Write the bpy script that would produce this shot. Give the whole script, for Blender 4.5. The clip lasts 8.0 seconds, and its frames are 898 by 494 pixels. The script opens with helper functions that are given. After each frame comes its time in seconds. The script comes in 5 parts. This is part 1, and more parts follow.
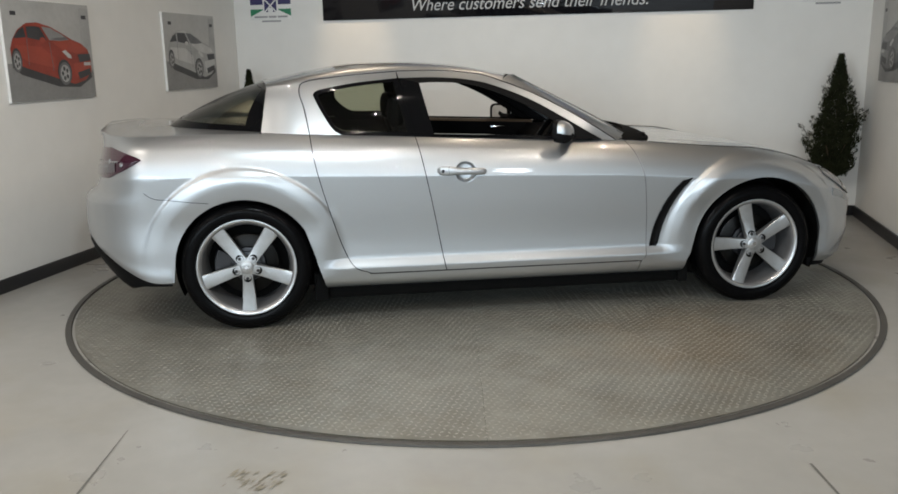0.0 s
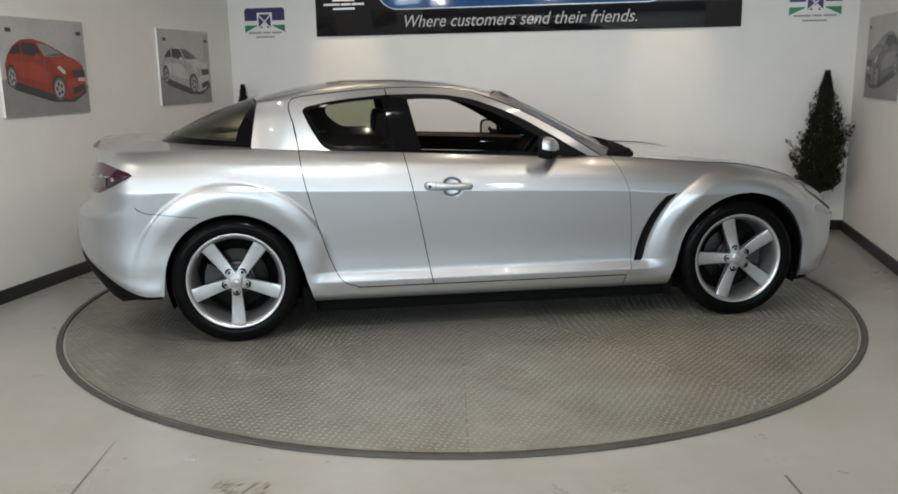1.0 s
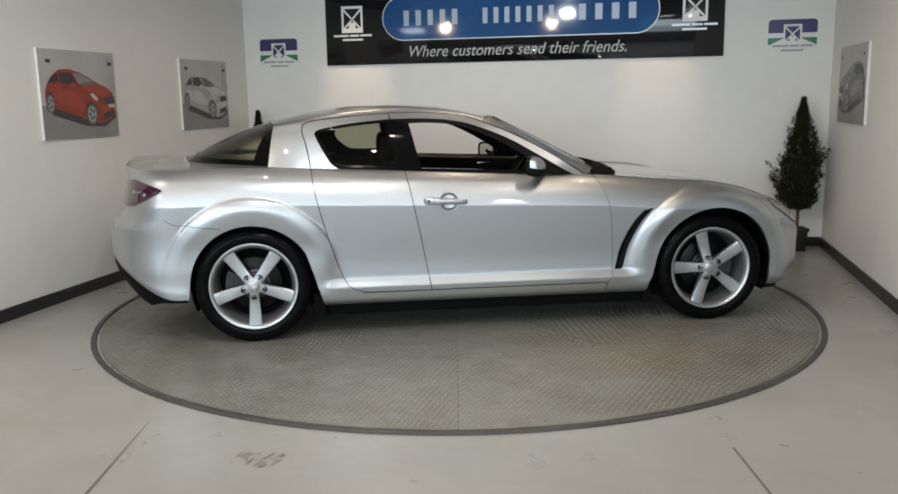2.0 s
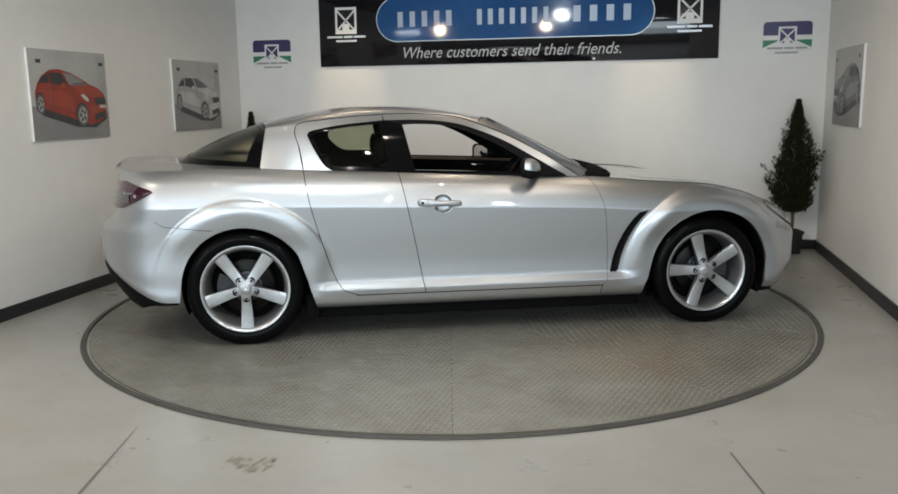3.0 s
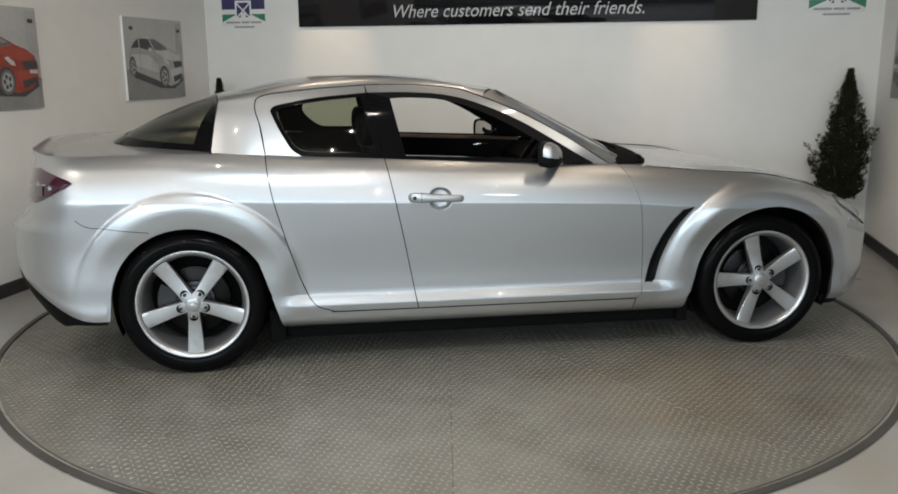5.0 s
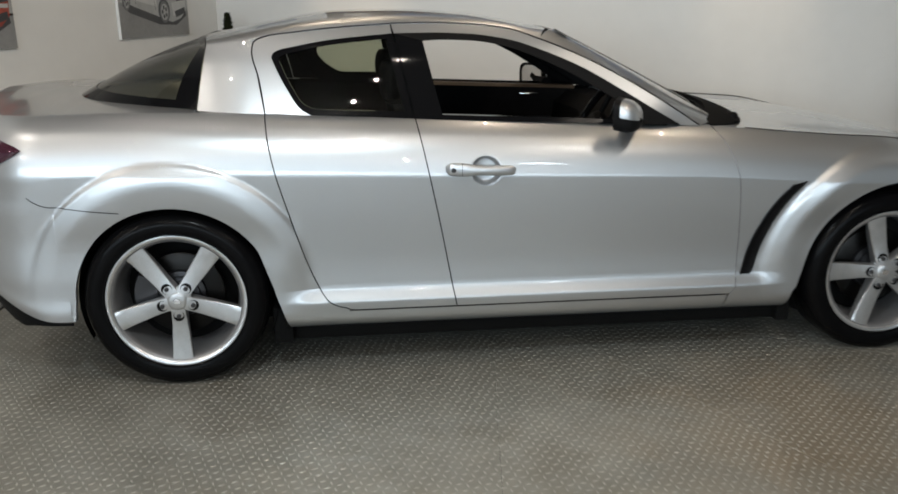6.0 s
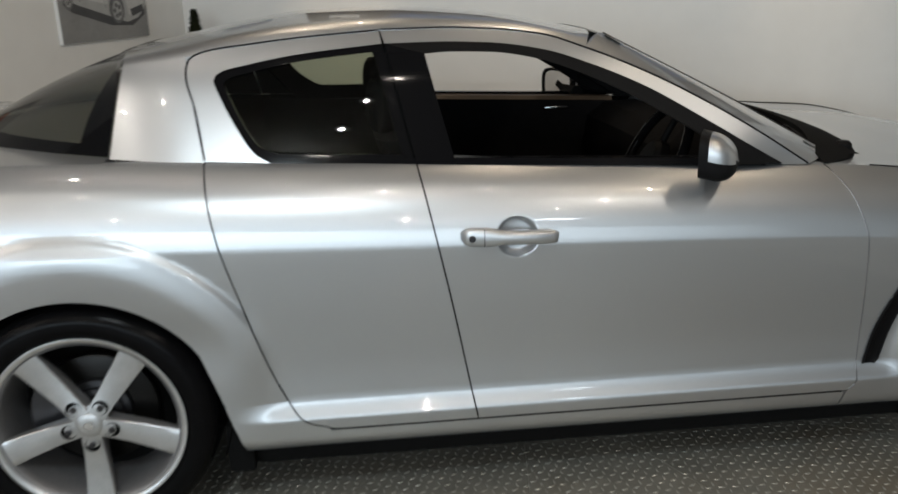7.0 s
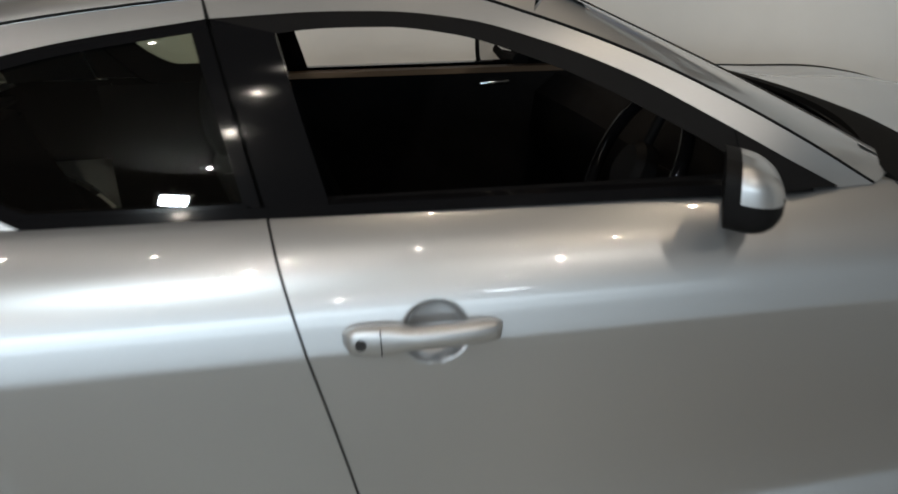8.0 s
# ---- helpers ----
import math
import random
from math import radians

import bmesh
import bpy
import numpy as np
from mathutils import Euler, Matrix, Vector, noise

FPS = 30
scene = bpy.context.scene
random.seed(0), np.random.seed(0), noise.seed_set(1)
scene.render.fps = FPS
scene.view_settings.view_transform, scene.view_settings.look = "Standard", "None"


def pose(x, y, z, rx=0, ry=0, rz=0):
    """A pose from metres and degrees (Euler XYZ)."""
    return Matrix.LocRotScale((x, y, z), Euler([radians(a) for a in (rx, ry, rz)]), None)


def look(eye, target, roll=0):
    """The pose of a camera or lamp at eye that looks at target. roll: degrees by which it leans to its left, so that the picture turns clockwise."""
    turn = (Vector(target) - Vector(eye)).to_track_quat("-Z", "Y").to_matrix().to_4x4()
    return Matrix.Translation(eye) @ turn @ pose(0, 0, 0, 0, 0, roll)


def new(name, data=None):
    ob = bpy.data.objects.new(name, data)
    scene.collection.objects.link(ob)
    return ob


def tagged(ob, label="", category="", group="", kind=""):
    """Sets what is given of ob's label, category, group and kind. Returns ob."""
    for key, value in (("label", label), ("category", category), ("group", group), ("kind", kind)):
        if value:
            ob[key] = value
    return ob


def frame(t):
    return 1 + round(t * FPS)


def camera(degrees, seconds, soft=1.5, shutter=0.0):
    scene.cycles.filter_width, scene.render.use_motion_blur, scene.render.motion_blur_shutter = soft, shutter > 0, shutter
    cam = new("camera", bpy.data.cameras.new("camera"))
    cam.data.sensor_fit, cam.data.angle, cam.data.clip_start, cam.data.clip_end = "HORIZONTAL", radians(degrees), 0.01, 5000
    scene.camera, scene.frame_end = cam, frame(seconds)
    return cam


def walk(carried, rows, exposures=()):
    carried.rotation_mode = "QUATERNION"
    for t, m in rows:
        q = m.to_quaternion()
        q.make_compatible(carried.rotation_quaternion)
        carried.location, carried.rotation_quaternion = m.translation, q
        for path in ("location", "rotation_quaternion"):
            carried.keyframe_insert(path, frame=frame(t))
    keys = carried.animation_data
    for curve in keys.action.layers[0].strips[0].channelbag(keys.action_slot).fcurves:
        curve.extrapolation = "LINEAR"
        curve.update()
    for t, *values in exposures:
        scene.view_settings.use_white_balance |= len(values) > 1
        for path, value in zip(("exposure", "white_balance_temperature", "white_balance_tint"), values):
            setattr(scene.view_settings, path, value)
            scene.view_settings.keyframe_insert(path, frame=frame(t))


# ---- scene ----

# ---------- camera ----------
cam = camera(56.3, 8.0, soft=1.7, shutter=0.4)
PATH = [
    (0, 0.919, -5.037, 1.347, 12.71, -12.74, 0.95),
    (0.5, 0.974, -5.021, 1.355, 12.91, -12.43, 0.83),
    (1, 0.989, -5.077, 1.364, 12.58, -11.85, 0.84),
    (1.35, 1.144, -5.487, 1.369, 13.19, -10.30, 0.93),
    (1.5, 1.155, -5.518, 1.369, 13.24, -10.18, 0.94),
    (3, 1.146, -5.478, 1.358, 12.75, -9.95, 0.76),
    (3.5, 1.094, -5.375, 1.364, 12.30, -10.35, 0.84),
    (4, 1.010, -5.212, 1.360, 11.49, -10.50, 0.79),
    (4.5, 0.985, -4.902, 1.366, 11.78, -10.94, 0.52),
    (4.7, 0.963, -4.762, 1.374, 11.98, -11.30, 0.39),
    (6, 0.667, -3.771, 1.374, 14.19, -16.61, 0.39),
    (6.5, 0.574, -3.352, 1.396, 15.89, -17.26, 0.02),
    (7, 0.407, -2.901, 1.398, 14.22, -17.50, 1.40),
    (7.5, 0.355, -2.501, 1.360, 9.85, -19.70, 1.72),
    (8, 0.322, -2.039, 1.380, 10.72, -21.28, 2.79),
]
walk(cam, [(t, pose(x, y, z, 90 + pitch, 0, yaw) @ pose(0, 0, 0, 0, 0, -roll)) for t, x, y, z, yaw, pitch, roll in PATH],
     exposures=[(0, 0.05), (1.5, 0.06), (4.5, 0.02), (6, 0.06), (7, -0.12), (7.5, -0.19), (8, -0.23)])

# ---------- the room's measures ----------
X0, X1, Y0, Y1, CEIL = -2.788, 2.716, -10.0, 2.458, 2.75
XW0, XW1, YBW, YBE = -6.5, 12.0, -1.8, -0.5  # the wider hall in front of the bay, and where the bay's walls end
CAR = pose(0, 0, 0.004, 0, 0, 20.05)
DISC = (-0.060, -0.102, 2.300)
RUST_AT = (1.22, -1.02, 0.0)

# ---------- light ----------
world = bpy.data.worlds.new("world")
world.use_nodes = True
world.node_tree.nodes["Background"].inputs[0].default_value = (0.02, 0.02, 0.02, 1)
scene.world = world


def spot(x, y, power, colour, z=CEIL - 0.03, angle=110, blend=0.6, aim=None, radius=0.03):
    lamp = bpy.data.lights.new("downlight_lamp", "SPOT")
    lamp.energy, lamp.color, lamp.spot_size, lamp.spot_blend, lamp.shadow_soft_size = power, colour, radians(angle), blend, radius
    ob = new("downlight_lamp", lamp)
    ob.matrix_world = look((x, y, z), aim or (x, y + 0.001, 0))
    return ob


LAMPS = [(0.07, y) for y in (-1.45, -1.87, -2.26, -2.65, -3.30, -4.90)]
LAMPS += [(1.28, 0.10), (1.30, -0.95), (1.60, -2.00), (2.05, -3.30), (2.70, -5.20)]
LAMPS += [(-1.20, -2.20), (-1.20, -3.20), (-1.20, -4.50), (-2.30, -2.40), (-2.30, -3.80)]
# the last two are unseen fill lamps that lighten the floor at the left
LAMPS += [(-1.00, 0.20), (0.10, 0.20), (-1.00, 1.00), (0.10, 1.00), (-3.70, -3.40), (-3.90, -5.20)]
ACCENTS = [(-1.55, -1.15), (-1.05, -1.15), (-0.52, -1.15), (0.50, -1.15), (0.92, -1.15)]
SPOTLIGHTS = [(-2.62, -5.75), (-0.56, -5.45), (1.89, -5.60)]
WASHERS = [(-1.62, 1.80, 36), (1.25, 1.80, 28)]
for x, y, power in WASHERS:
    spot(x, y, power, (1.0, 0.76, 0.50), angle=38, blend=1.0, aim=(x, Y1, 1.52))
# cool fill lamps, added behind the walk and on the hall ceiling; neither is seen
for low, high, power in ((0.95, 1.70, 68), (1.70, 2.50, 138)):
    front = bpy.data.lights.new("front_fill_light", "AREA")
    front.shape, front.size, front.size_y, front.energy, front.color = "RECTANGLE", 17.6, high - low, power, (0.74, 0.89, 1.0)
    front.spread = radians(100)
    new("front_fill_light", front).matrix_world = look((2.7, Y0 + 0.1, (low + high) / 2), (2.7, 0, (low + high) / 2))
# two made-up ceiling panels that brighten the side walls and the car
FILL_PANELS = [(-3.4, -6.3, 0.45, 0.40, 20), (3.9, -6.3, 0.45, 0.40, 23)]
for x, y, long, wide, power in FILL_PANELS:
    strip = bpy.data.lights.new("fill_panel_light", "AREA")
    strip.shape, strip.size, strip.size_y, strip.energy, strip.color = "RECTANGLE", long, wide, power, (0.80, 0.92, 1.0)
    new("fill_panel_light", strip).matrix_world = look((x, y, CEIL - 0.062), (x, y + 0.001, 0))
# cool floodlight under the hall ceiling, aimed at the turntable
FLOOD = look((-0.04, -2.86, 2.60), (0.0, -0.2, 0.50))
flood = bpy.data.lights.new("flood_light", "AREA")
flood.shape, flood.size, flood.size_y, flood.energy, flood.color = "RECTANGLE", 0.13, 0.07, 24, (0.80, 0.93, 1.0)
new("flood_light", flood).matrix_world = FLOOD


# ---------- materials ----------
def material(name, colour, rough=0.5, metal=0.0, vary=0.0, scale=8.0, bump=0.0, bump_scale=60.0, coat=0.0, rough_vary=0.0, stain=None, **extra):
    m = bpy.data.materials.new(name)
    m.use_nodes = True
    nt = m.node_tree
    b = nt.nodes["Principled BSDF"]
    b.inputs["Base Color"].default_value = (*colour, 1)
    b.inputs["Roughness"].default_value, b.inputs["Metallic"].default_value = rough, metal
    b.inputs["Coat Weight"].default_value, b.inputs["Coat Roughness"].default_value = coat, 0.03
    for key, value in extra.items():
        b.inputs[key.replace("_", " ")].default_value = value
    co = nt.nodes.new("ShaderNodeTexCoord").outputs["Object"]

    def noise_node(s, detail=5.0):
        n = nt.nodes.new("ShaderNodeTexNoise")
        n.inputs["Scale"].default_value, n.inputs["Detail"].default_value = s, detail
        nt.links.new(co, n.inputs["Vector"])
        return n.outputs["Fac"]

    def remap(value, a, b2, lo=0.3, hi=0.7):
        r = nt.nodes.new("ShaderNodeMapRange")
        for k, v in zip(("From Min", "From Max", "To Min", "To Max"), (lo, hi, a, b2)):
            r.inputs[k].default_value = v
        nt.links.new(value, r.inputs["Value"])
        return r.outputs["Result"]

    if vary:
        mul = nt.nodes.new("ShaderNodeMath")
        mul.operation = "MULTIPLY"
        nt.links.new(remap(noise_node(scale), 1 - vary, 1 + vary), mul.inputs[0])
        nt.links.new(remap(noise_node(scale * 9), 1 - vary * 0.5, 1 + vary * 0.5), mul.inputs[1])
        mix = nt.nodes.new("ShaderNodeVectorMath")
        mix.operation = "SCALE"
        mix.inputs[0].default_value = colour
        nt.links.new(mul.outputs[0], mix.inputs["Scale"])
        out = mix.outputs[0]
        if stain:
            tint, s, amount = stain
            mx = nt.nodes.new("ShaderNodeMix")
            mx.data_type = "RGBA"
            mx.inputs[7].default_value = (*tint, 1)
            nt.links.new(remap(noise_node(s, 8.0), 0, amount, 0.50, 0.72), mx.inputs[0])
            nt.links.new(out, mx.inputs[6])
            out = mx.outputs[2]
        nt.links.new(out, b.inputs["Base Color"])
    if rough_vary:
        nt.links.new(remap(noise_node(scale * 2.3), rough - rough_vary, rough + rough_vary), b.inputs["Roughness"])
    if bump:
        bp = nt.nodes.new("ShaderNodeBump")
        bp.inputs["Strength"].default_value, bp.inputs["Distance"].default_value = bump, 0.002
        nt.links.new(noise_node(bump_scale), bp.inputs["Height"])
        nt.links.new(bp.outputs[0], b.inputs["Normal"])
    return m


M_WALL = material("wall_paint", (0.76, 0.755, 0.735), 0.75, vary=0.03, scale=0.8, bump=0.25, bump_scale=180)
M_CEIL = material("ceiling_paint", (0.19, 0.153, 0.120), 0.8, vary=0.05, scale=1.0)
M_FLOOR = material("floor_resin", (0.33, 0.326, 0.31), 0.34, vary=0.07, scale=1.3, bump=0.1, bump_scale=90, rough_vary=0.08, stain=((0.30, 0.28, 0.23), 2.2, 0.55))
M_JOINT = material("joint_filler", (0.13, 0.13, 0.12), 0.8, vary=0.1)
M_SKIRT = material("skirting_paint", (0.018, 0.018, 0.02), 0.45, vary=0.1)
M_PLATE = material("tread_plate_steel", (0.275, 0.268, 0.236), 0.42, 0.5, vary=0.12, scale=5.0, bump=0.2, bump_scale=140, rough_vary=0.1, stain=((0.15, 0.135, 0.105), 2.6, 0.65))
M_LUG = material("tread_lug_steel", (0.35, 0.343, 0.305), 0.44, 0.5, vary=0.15, scale=3.0, rough_vary=0.1)
M_RIM = material("disc_rim_steel", (0.075, 0.072, 0.066), 0.5, 0.3, vary=0.15, scale=4)
M_PAINT = material("silver_metallic_paint", (0.44, 0.455, 0.47), 0.39, 0.86, vary=0.012, scale=400, coat=1.0, Coat_Roughness=0.02)
M_BLACK = material("black_gloss_trim", (0.004, 0.004, 0.0045), 0.08, Specular_IOR_Level=0.12)
M_MATT = material("black_plastic", (0.006, 0.006, 0.0063), 0.5, vary=0.1, bump=0.2, bump_scale=400, Specular_IOR_Level=0.05)
# also the colour of sheets and boxes that stand in for shade
M_DARK = material("dark_parts_and_shade", (0.005, 0.005, 0.005), 0.85, vary=0.1, Specular_IOR_Level=0.08)
M_TYRE = material("tyre_rubber", (0.003, 0.003, 0.0033), 0.20, vary=0.15, scale=15, bump=0.15, bump_scale=200, Specular_IOR_Level=0.06)
M_ALLOY = material("alloy_silver", (0.44, 0.445, 0.45), 0.36, 0.80, vary=0.08, scale=20, coat=0.4)
# barrel, nut and disc colours are darkened for the shade inside the wheel
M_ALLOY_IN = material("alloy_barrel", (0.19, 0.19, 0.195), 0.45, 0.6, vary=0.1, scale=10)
M_RIMLIP = material("machined_rim_lip", (0.58, 0.585, 0.59), 0.30, 0.9, vary=0.06, scale=25)
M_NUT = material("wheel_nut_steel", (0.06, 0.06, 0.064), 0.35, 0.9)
M_DISC = material("shaded_brake_disc_steel", (0.014, 0.0135, 0.013), 0.35, 0.9, vary=0.1, scale=30)
M_CLOTH = material("black_seat_cloth", (0.005, 0.005, 0.0055), 0.8, vary=0.2, scale=30, bump=0.3, bump_scale=300, Specular_IOR_Level=0.08)
M_DOORTRIM = material("beige_door_cap", (0.07, 0.048, 0.03), 0.5, vary=0.1)
M_MIRROR = material("mirror_glass", (0.8, 0.8, 0.8), 0.02, 1.0)
M_CHROME = material("chrome", (0.75, 0.75, 0.76), 0.1, 1.0)
M_TAIL = material("tail_lamp_red", (0.036, 0.007, 0.018), 0.10, coat=1.0)
M_TAILCLEAR = material("tail_lamp_clear", (0.13, 0.12, 0.135), 0.18, 0.7, coat=1.0)
M_LAMPLENS = material("headlamp_lens", (0.26, 0.265, 0.27), 0.14, 0.5, coat=1.0)
M_MARK = material("side_marker_lens", (0.30, 0.31, 0.315), 0.25, 0.6, coat=1.0)


def weather_plate(m, spot_at, tint):
    """Each plate a little lighter or darker, and one rusty patch of its own shape."""
    nt = m.node_tree
    b = nt.nodes["Principled BSDF"]
    base = b.inputs["Base Color"].links[0].from_socket
    info = nt.nodes.new("ShaderNodeObjectInfo")
    tone = nt.nodes.new("ShaderNodeMapRange")
    tone.inputs["To Min"].default_value, tone.inputs["To Max"].default_value = 0.84, 1.14
    nt.links.new(info.outputs["Random"], tone.inputs["Value"])
    scaled = nt.nodes.new("ShaderNodeVectorMath")
    scaled.operation = "SCALE"
    nt.links.new(base, scaled.inputs[0])
    nt.links.new(tone.outputs[0], scaled.inputs["Scale"])
    geo = nt.nodes.new("ShaderNodeNewGeometry")
    far = nt.nodes.new("ShaderNodeVectorMath")
    far.operation = "DISTANCE"
    far.inputs[1].default_value = spot_at
    nt.links.new(geo.outputs["Position"], far.inputs[0])
    grain = nt.nodes.new("ShaderNodeTexNoise")
    grain.inputs["Scale"].default_value, grain.inputs["Detail"].default_value = 3.5, 6.0
    nt.links.new(geo.outputs["Position"], grain.inputs["Vector"])
    add = nt.nodes.new("ShaderNodeMath")
    add.operation = "MULTIPLY_ADD"
    add.inputs[1].default_value = 1.1
    nt.links.new(grain.outputs["Fac"], add.inputs[0])
    nt.links.new(far.outputs["Value"], add.inputs[2])
    mask = nt.nodes.new("ShaderNodeMapRange")
    for k, v in zip(("From Min", "From Max", "To Min", "To Max"), (0.70, 1.25, 0.45, 0.0)):
        mask.inputs[k].default_value = v
    nt.links.new(add.outputs[0], mask.inputs["Value"])
    mix = nt.nodes.new("ShaderNodeMix")
    mix.data_type = "RGBA"
    mix.inputs[7].default_value = (*tint, 1)
    nt.links.new(mask.outputs[0], mix.inputs[0])
    nt.links.new(scaled.outputs[0], mix.inputs[6])
    nt.links.new(mix.outputs[2], b.inputs["Base Color"])


weather_plate(M_PLATE, RUST_AT, (0.30, 0.225, 0.145))


def glass(name, tint, rough=0.0):
    m = bpy.data.materials.new(name)
    m.use_nodes = True
    nt = m.node_tree
    nt.nodes.remove(nt.nodes["Principled BSDF"])
    t, g, mix, fr = (nt.nodes.new(k) for k in ("ShaderNodeBsdfTransparent", "ShaderNodeBsdfGlossy", "ShaderNodeMixShader", "ShaderNodeFresnel"))
    t.inputs[0].default_value = (*tint, 1)
    g.inputs["Roughness"].default_value = rough
    fr.inputs[0].default_value = 1.5
    nt.links.new(fr.outputs[0], mix.inputs[0])
    nt.links.new(t.outputs[0], mix.inputs[1])
    nt.links.new(g.outputs[0], mix.inputs[2])
    nt.links.new(mix.outputs[0], nt.nodes["Material Output"].inputs[0])
    return m


M_GLASS = glass("clear_glass", (0.82, 0.85, 0.83))
M_TINT_DARK = glass("dark_tinted_glass", (0.40, 0.42, 0.35))
M_TINT = glass("green_tinted_glass", (0.66, 0.69, 0.60))


# ---------- mesh helpers ----------
def mesh_object(name, verts, faces, mat, parent=None, label="", sharp=35, smooth=True, mats=None, ids=None):
    me = bpy.data.meshes.new(name)
    me.from_pydata([tuple(v) for v in verts], [], faces)
    me.validate()
    for k in mats or [mat]:
        me.materials.append(k)
    if ids:
        me.polygons.foreach_set("material_index", ids)
    bm = bmesh.new()
    bm.from_mesh(me)
    bmesh.ops.remove_doubles(bm, verts=bm.verts, dist=1e-5)
    bmesh.ops.dissolve_degenerate(bm, edges=bm.edges, dist=1e-6)
    bmesh.ops.recalc_face_normals(bm, faces=bm.faces)
    bm.to_mesh(me)
    bm.free()
    if smooth:
        me.shade_smooth()
        me.set_sharp_from_angle(angle=radians(sharp))
    ob = new(name, me)
    if parent:
        ob.parent = parent
    if label:
        ob["label"] = label
    return ob


def part(name, bm, mat, parent=None, label="", sharp=35):
    me = bpy.data.meshes.new(name)
    bmesh.ops.recalc_face_normals(bm, faces=bm.faces)
    bm.to_mesh(me)
    bm.free()
    me.materials.append(mat)
    me.shade_smooth()
    me.set_sharp_from_angle(angle=radians(sharp))
    ob = new(name, me)
    if parent:
        ob.parent = parent
    if label:
        ob["label"] = label
    return ob


def box(bm, lo, hi, bevel=0.0, segments=2, m=None):
    made = bmesh.ops.create_cube(bm, size=1.0)["verts"]
    for v in made:
        v.co = Vector([lo[i] + (v.co[i] + 0.5) * (hi[i] - lo[i]) for i in range(3)])
    if bevel:
        edges = list({e for v in made for e in v.link_edges})
        made = bmesh.ops.bevel(bm, geom=edges, offset=bevel, segments=segments, profile=0.5, affect="EDGES")["verts"]
    if m is not None:
        bmesh.ops.transform(bm, matrix=m, verts=list(made))
    return made


def box_part(name, lo, hi, mat, parent=None, label="", bevel=0.0, segments=2, m=None):
    bm = bmesh.new()
    box(bm, lo, hi, bevel, segments, m)
    return part(name, bm, mat, parent, label)


def lathe(profile, axis="y", n=64, start=0.0, turn=2 * math.pi):
    """Rings of (radius, height along the axis), as verts and faces."""
    verts, faces, k = [], [], len(profile)
    closed = abs(turn - 2 * math.pi) < 1e-6
    steps = n if closed else n + 1
    for i in range(steps):
        a = start + turn * i / n
        for r, h in profile:
            c, s = r * math.cos(a), r * math.sin(a)
            verts.append((c, h, s) if axis == "y" else (c, s, h))
    for i in range(n):
        j = (i + 1) % steps
        for q in range(k - 1):
            faces.append((i * k + q, i * k + q + 1, j * k + q + 1, j * k + q))
    return verts, faces


def grid_faces(rows, cols, start=0):
    return [(start + i * cols + j, start + i * cols + j + 1, start + (i + 1) * cols + j + 1, start + (i + 1) * cols + j)
            for i in range(rows - 1) for j in range(cols - 1)]


def pchip(points):
    """A smooth curve through the points that does not overshoot."""
    xs, ys = np.array([q[0] for q in points], float), np.array([q[1] for q in points], float)
    h, d = np.diff(xs), np.diff(ys) / np.diff(xs)
    m = np.zeros(len(xs))
    m[0], m[-1] = d[0], d[-1]
    for i in range(1, len(xs) - 1):
        if d[i - 1] * d[i] > 0:
            w1, w2 = 2 * h[i] + h[i - 1], h[i] + 2 * h[i - 1]
            m[i] = (w1 + w2) / (w1 / d[i - 1] + w2 / d[i])

    def f(x):
        x = min(max(x, xs[0]), xs[-1])
        i = min(int(np.searchsorted(xs, x, side="right")) - 1, len(h) - 1)
        t = (x - xs[i]) / h[i]
        return float((2 * t**3 - 3 * t**2 + 1) * ys[i] + (t**3 - 2 * t**2 + t) * h[i] * m[i] + (-2 * t**3 + 3 * t**2) * ys[i + 1] + (t**3 - t**2) * h[i] * m[i + 1])
    return f


def smoothstep(a, b, x):
    t = min(max((x - a) / (b - a), 0.0), 1.0)
    return t * t * (3 - 2 * t)


def sheet(name, rows, mat, parent, label="", depth=(0, 0, 0), sharp=35, flange=0.0, inward=None):
    """A panel from rows of points; flange: how far its rim is turned in, along inward(point)."""
    r, c = len(rows), len(rows[0])
    verts = [p for row in rows for p in row]
    faces = grid_faces(r, c)
    if flange:
        loop = [(0, j) for j in range(c)] + [(i, c - 1) for i in range(1, r)] + [(r - 1, j) for j in range(c - 2, -1, -1)] + [(i, 0) for i in range(r - 2, 0, -1)]
        base, k = len(verts), len(loop)
        for i, j in loop:
            verts.append(tuple(Vector(rows[i][j]) + Vector(inward(rows[i][j])) * flange))
        for q in range(k):
            n = (q + 1) % k
            a, b = loop[q], loop[n]
            faces.append((a[0] * c + a[1], b[0] * c + b[1], base + n, base + q))
    return mesh_object(name, verts, faces, mat, parent, label, sharp)


